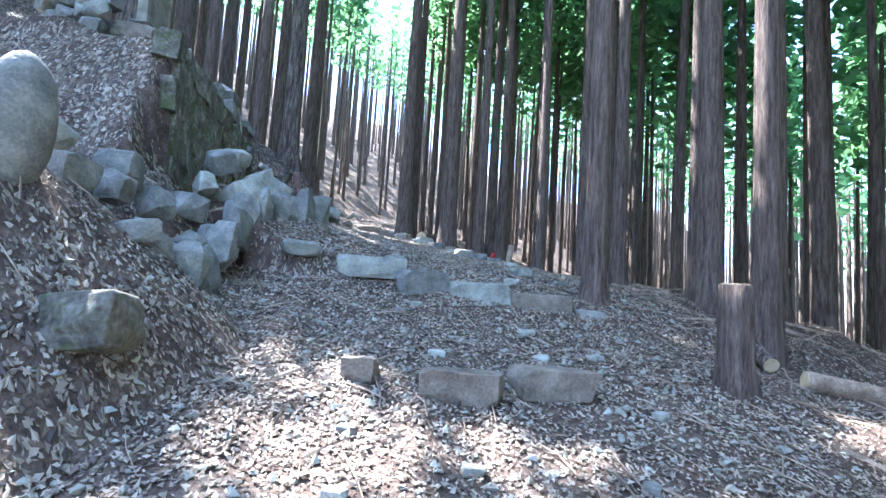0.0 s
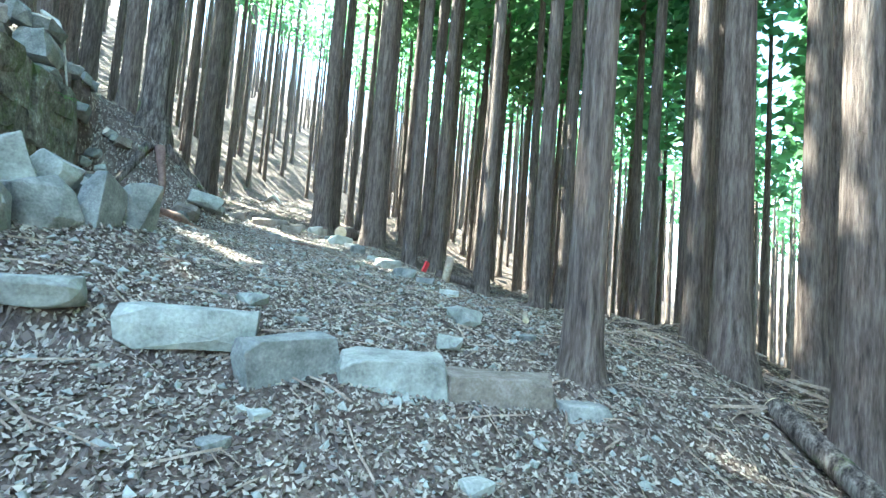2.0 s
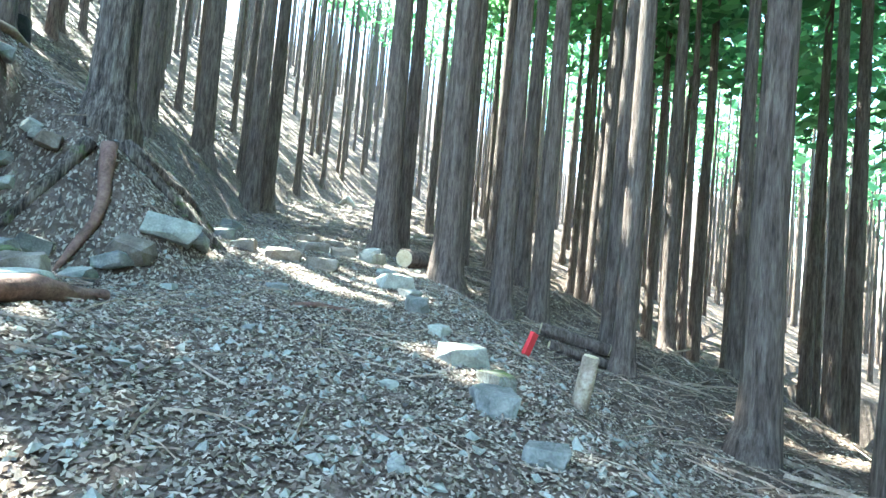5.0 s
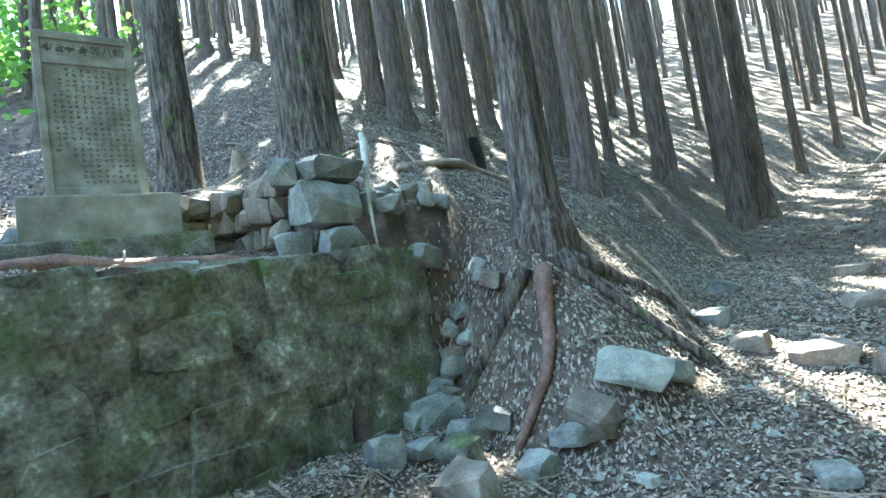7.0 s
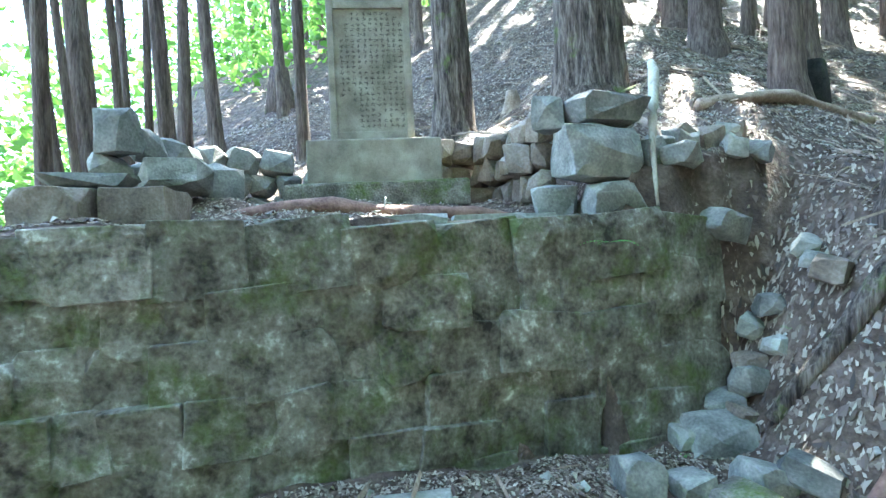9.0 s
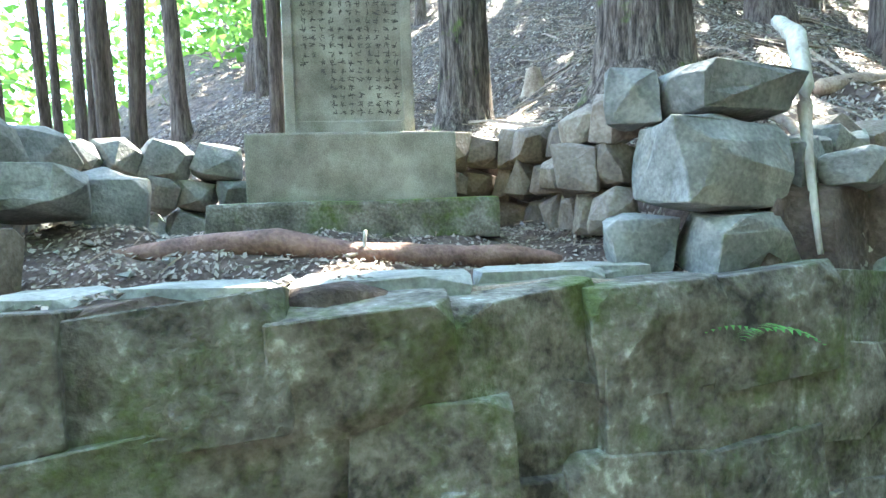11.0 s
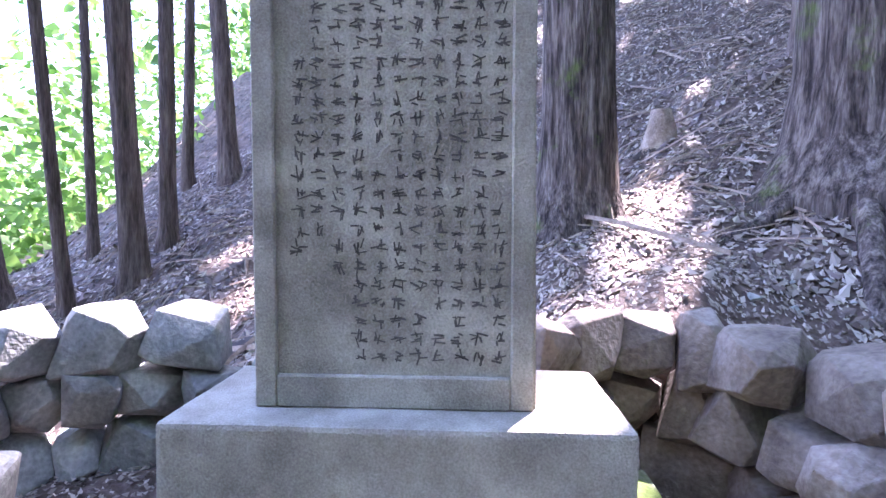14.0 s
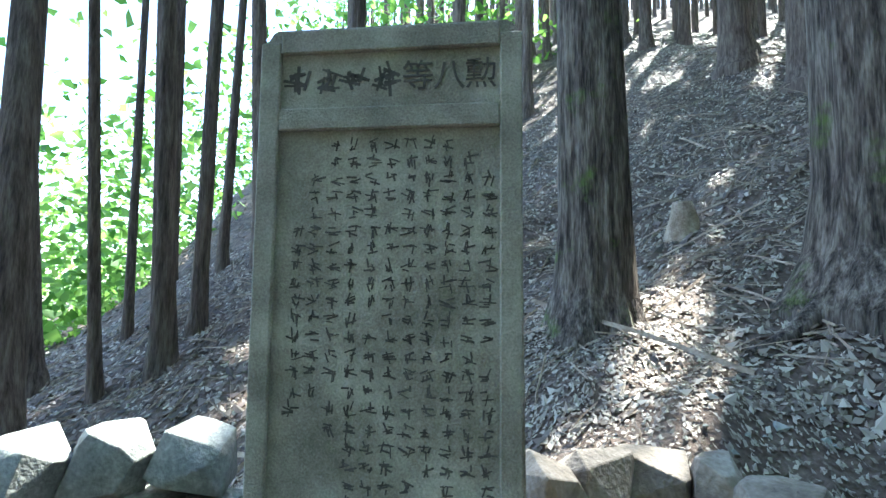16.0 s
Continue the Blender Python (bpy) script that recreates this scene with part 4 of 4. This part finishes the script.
log_of((-0.4, 5.1, 0.08), (-0.85, 4.3, 0.08), 0.085, "mossy grey fallen log behind the cedars", 41, MOSSY_BARK)
log_of((-1.15, 3.85, 0.08), (-0.3, 3.1, 0.08), 0.09, "rotting brown log on the downhill slope", 42)
log_of((1.25, 12.15, 0.1), (2.0, 11.65, 0.12), 0.09, "cut log lying below the trail", 43, BARK)
log_of((1.1, 11.75, 0.05), (1.8, 11.35, 0.05), 0.06, "dark thin log below the trail", 44, BARK)
log_of((0.08, 14.5, 0.16), (0.6, 14.95, 0.14), 0.17, "short dark cut log beside the trail's edge stones", 45, BARK)
log_of((-0.2, 8.0, 0.05), (-1.25, 6.9, 0.05), 0.035, "thin dead branch on the slope", 46)
cut_stump = tagged(empty("tree_stump", pose(-2.12, 3.88, floor_z(-2.12, 3.88), 2, -3, 0)), "waist-high dark sawn stump at the trail's downhill edge", "stump")
part("trunk", tube([(0, 0, -0.2), (0, 0, 0.02), (0, 0, 0.2), (0, 0, 0.6), (0, 0, 0.82)], [0.19, 0.165, 0.135, 0.125, 0.12], 18, 0.05, 52, 0.12), BARK, cut_stump, soft=True)
top_bm = bmesh.new()
bmesh.ops.create_cone(top_bm, cap_ends=True, segments=18, radius1=0.108, radius2=0.104, depth=0.012)
part("sawn_top", top_bm, DEAD_WOOD, cut_stump, "weathered grey sawn top").matrix_basis = Matrix.Translation((0, 0, 0.824))
stake = tagged(empty("wooden_stake", pose(-0.55, 9.25, floor_z(-0.55, 9.25), 4, 8, 0)), "short round wooden stake with a pale cut top", "stake")
part("post", tube([(0, 0, -0.3), (0, 0, 0.2), (0, 0, 0.36)], [0.06, 0.058, 0.056], 10, 0.03, 50), DEAD_WOOD, stake, soft=True)
cap_bm = bmesh.new()
bmesh.ops.create_cone(cap_bm, cap_ends=True, segments=10, radius1=0.053, radius2=0.05, depth=0.012)
part("sawn_top", cap_bm, CUT_WOOD, stake, "pale sawn top").matrix_basis = Matrix.Translation((0, 0, 0.364))
red_bm = slab_box((0.09, 0.045, 0.36), 0.006, 0.001, 8, 1)
red = part("marker_stake", red_bm, RED_PAINT, None)
red.matrix_world = pose(-0.12, 10.6, floor_z(-0.12, 10.6) - 0.12, 8, 22, 20)
tagged(red, "bright red boundary marker stake leaning beside the trail", "stake")
# stumps on the hillside
for x, y, r, h, mat, lab in ((-9.3, 14.3, 0.13, 0.34, DEAD_WOOD, "small pale stump between the old cedars"), (-5.75, 15.8, 0.16, 0.5, CHAR, "charred black stump on the slope above"), (-15.5, 12.2, 0.3, 0.9, BARK, "broken old stump on the hillside")):
    st = part("stump", tube([(0, 0, -0.4), (0, 0, 0), (0, 0, h * 0.5), (0, 0, h)], [r * 1.6, r * 1.3, r, r * 0.7], 10, 0.12, int(r * 100)), mat, None, soft=True)
    st.matrix_world = pose(x, y, floor_z(x, y), 3, 4, 0)
    tagged(st, lab, "stump")


# ---- green plants ----
def frond(bm, base_v, out, length, droop, width):
    side = out.cross(Vector((0, 0, 1))).normalized()
    n = 9
    for k in range(1, n):
        s = k / n
        c = base_v + out * length * s + Vector((0, 0, length * (0.45 * s - droop * s * s)))
        w = width * math.sin(math.pi * min(s * 0.9 + 0.12, 1))
        for e in (-1, 1):
            tip = c + side * e * w + out * w * 0.4 - Vector((0, 0, 0.2 * w))
            q = out * length * 0.035
            vs = [bm.verts.new(p) for p in (c - q, c + q, tip)]
            bm.faces.new(vs)


def fern(x, y, z, size, seed, count=5, label="small bright green fern growing from the stones"):
    rng = random.Random(seed)
    bm = bmesh.new()
    for _ in range(count):
        a = rng.uniform(0, 6.283)
        frond(bm, Vector((0, 0, 0)), Vector((math.cos(a), math.sin(a), 0)), size * rng.uniform(0.7, 1.1), rng.uniform(0.5, 0.8), size * 0.22)
    ob = part("fern", bm, FERN_GREEN, None)
    ob.matrix_world = pose(x, y, z)
    return tagged(ob, label, "fern", "small ferns")


fern(*mon(1.48, 0.9), 5.06, 0.2, 1)
for k, (x, y, s) in enumerate(((-3.6, 13.2, 0.16), (-3.2, 13.0, 0.14), (-4.6, 12.6, 0.14), (0.3, 11.4, 0.16), (0.6, 11.6, 0.18), (-0.5, 10.9, 0.12), (-7.0, 3.9, 0.16), (-6.8, 4.1, 0.14), (-2.0, 5.3, 0.1), (-4.2, 9.3, 0.1), (-0.85, 9.9, 0.1), (0.5, 5.4, 0.2), (-4.9, 11.9, 0.12), (-3.3, 12.1, 0.1), (-0.6, 12.9, 0.12))):
    fern(x, y, floor_z(x, y), s, k + 5)

# ---- leaf litter, twigs and gravel ----
def floor_many(x, y):
    i, j = np.clip(np.searchsorted(gx, x) - 1, 0, nx - 2), np.clip(np.searchsorted(gy, y) - 1, 0, ny - 2)
    s, t = (x - gx[i]) / (gx[i + 1] - gx[i]), (y - gy[j]) / (gy[j + 1] - gy[j])
    return (GZ[j, i] * (1 - s) + GZ[j, i + 1] * s) * (1 - t) + (GZ[j + 1, i] * (1 - s) + GZ[j + 1, i + 1] * s) * t


def scatter(count, xa, xb, ya, yb, seed, name_far=False, hem=False):
    rng = np.random.default_rng(seed)
    x, y = rng.uniform(xa, xb, count), rng.uniform(ya, yb, count)
    u, n = (x - MON[0]) * U[0] + (y - MON[1]) * U[1], (x - MON[0]) * N[0] + (y - MON[1]) * N[1]
    clear = ~((np.abs(u) < 0.72) & (n < 0.09) & (n > -0.6)) & ~((n > wall_n(u) - 0.16) & (n < wall_n(u) + 0.22) & (u > -2.4) & (u < 2.2))
    if hem:
        clear &= ~((u > -2.2) & (u < 1.75) & (n > -1.3) & (n < 0.95))
    if name_far:
        clear &= ~((x > -8.9) & (x < 4.5) & (y > -0.5) & (y < 17.4))
    x, y = x[clear], y[clear]
    e = 0.06
    z = floor_many(x, y)
    slope = np.stack([(floor_many(x + e, y) - z) / e, (floor_many(x, y + e) - z) / e], -1)
    return rng, x, y, z, np.clip(slope, -2, 2)


def leaves(count, xa, xb, ya, yb, size, seed, name, label, material=LITTER):
    rng, x, y, z, slope = scatter(count, xa, xb, ya, yb, seed, size > 0.08, size > 0.03)
    if name == "leaf_litter":
        thick = (np.abs(lateral(x, y)[1]) < 2.4) | (rng.random(len(x)) < 0.38)
        x, y, z, slope = x[thick], y[thick], z[thick], slope[thick]
    k = len(x)
    a, s, w = rng.uniform(0, 2 * np.pi, k), size * rng.uniform(0.5, 1.35, k), rng.uniform(0.38, 0.7, k)
    tilt = rng.normal(0, 0.22, (k, 2))
    curl = rng.uniform(-0.15, 0.35, k) * s
    lift = 0.006 + rng.uniform(0, 0.014, k)
    out = np.zeros((k, 4, 3))
    for c, (p, q) in enumerate(((-0.5, 0), (0, -1), (0.5, 0), (0, 1))):
        lx, ly = p * s, q * w * s * 0.5
        dx, dy = lx * np.cos(a) - ly * np.sin(a), lx * np.sin(a) + ly * np.cos(a)
        out[:, c, 0], out[:, c, 1] = x + dx, y + dy
        out[:, c, 2] = z + lift + dx * (slope[:, 0] + tilt[:, 0]) + dy * (slope[:, 1] + tilt[:, 1]) + (curl if p else 0)
    me = raw_mesh(name, out.reshape(-1, 3).tolist(), np.arange(4 * k).reshape(-1, 4).tolist(), material, False)
    tagged(part(name, me, material), label, "leaves", kind="stuff")


leaves(230000, -9.0, 4.6, -0.6, 17.5, 0.037, 1, "leaf_litter", "dry pale brown fallen leaves covering trail and bank")
leaves(90000, -7.2, 0.6, 0.6, 16.5, 0.033, 4, "trail_leaves", "crushed pale leaves thick on the trail")
leaves(34000, -8.8, -4.8, 8.4, 12.8, 0.026, 3, "terrace_leaves", "small dry leaves strewn over the terrace")
leaves(120000, -24.0, 12.0, -2.0, 34.0, 0.1, 2, "slope_litter", "fallen leaves and needles covering the wooded slopes", DARK_LITTER)
leaves(45000, -15.0, -6.0, 7.0, 22.0, 0.06, 8, "hill_leaves", "dry pale fallen leaves on the hillside behind the monument")
leaves(110000, -14.0, 4.6, 4.0, 22.0, 0.05, 6, "bank_needles", "brown cedar needles and crumbled leaves on the banks", DARK_LITTER)

rng, x, y, z, slope = scatter(11000, -14.0, 5.5, -0.5, 21.0, 7)
v, f = [], []
level = np.abs(slope).max(1) < 0.9
off_trail = np.abs(lateral(x, y)[1])
on_terrace = (np.abs((x - MON[0]) * U[0] + (y - MON[1]) * U[1]) < 2.3) & (np.abs((x - MON[0]) * N[0] + (y - MON[1]) * N[1]) < 1.6)
for k in range(len(x)):
    if not level[k] or ((on_terrace[k] or off_trail[k] < 2.3) and rng.random() < 0.6):
        continue
    a, ln, r = rng.uniform(0, 6.283), rng.uniform(0.08, 0.5), rng.uniform(0.0025, 0.007)
    if on_terrace[k]:
        ln, r = ln * 0.35, r * 0.7
    elif off_trail[k] > 2.3 and rng.random() < 0.07:
        ln, r = ln * 2.6, r * 2.4
    d = np.array([math.cos(a), math.sin(a), slope[k, 0] * math.cos(a) + slope[k, 1] * math.sin(a) + rng.normal(0, 0.12)]) * ln / 2
    c = np.array([x[k], y[k], z[k] + 0.02])
    sx, sy, n0 = -math.sin(a) * r, math.cos(a) * r, len(v)
    mid = np.array([rng.normal(0, 0.03), rng.normal(0, 0.03), 0.015])
    for p in (c - d, c + mid * ln * 2, c + d):
        v += [(p[0] + sx, p[1] + sy, p[2]), (p[0] - sx, p[1] - sy, p[2]), (p[0], p[1], p[2] + r * 1.7)]
    for s in (0, 3):
        f += [(n0 + s + i, n0 + s + (i + 1) % 3, n0 + s + 3 + (i + 1) % 3, n0 + s + 3 + i) for i in range(3)]
tagged(part("fallen_twigs", raw_mesh("fallen_twigs", v, f, DEAD_WOOD, False), DEAD_WOOD), "thin dead twigs strewn over the leaves", "twigs", kind="stuff")

rng, x, y, z, slope = scatter(9000, -7.2, 0.8, 0.0, 16.0, 9)
v, f = [], []
HULL = [(0, 1, 2), (0, 2, 3), (0, 3, 4), (0, 4, 1), (5, 2, 1), (5, 3, 2), (5, 4, 3), (5, 1, 4)]
dist = np.abs(lateral(x, y)[1])
for k in range(len(x)):
    if dist[k] > 2.2 and rng.random() < 0.7:
        continue
    s, a, n0 = 0.012 + 0.03 * rng.random() ** 2, rng.uniform(0, 6.283), len(v)
    ca, sa = math.cos(a), math.sin(a)
    for px, py, pz in ((0.1, 0.1, 0.7), (1.2, 0, 0), (0, 0.9, 0.1), (-1.1, 0.1, 0), (0, -0.8, 0.1), (0, 0, -0.6)):
        jx, jy, jz = (c + rng.normal(0, 0.25) for c in (px, py, pz))
        v.append((x[k] + s * (jx * ca - jy * sa), y[k] + s * (jx * sa + jy * ca), z[k] + 0.008 + s * jz))
    f += [tuple(n0 + i for i in tri) for tri in HULL]
tagged(part("gravel", raw_mesh("gravel", v, f, PALE_STONE, False), PALE_STONE), "small broken pale stones scattered on the trail", "gravel", kind="stuff")
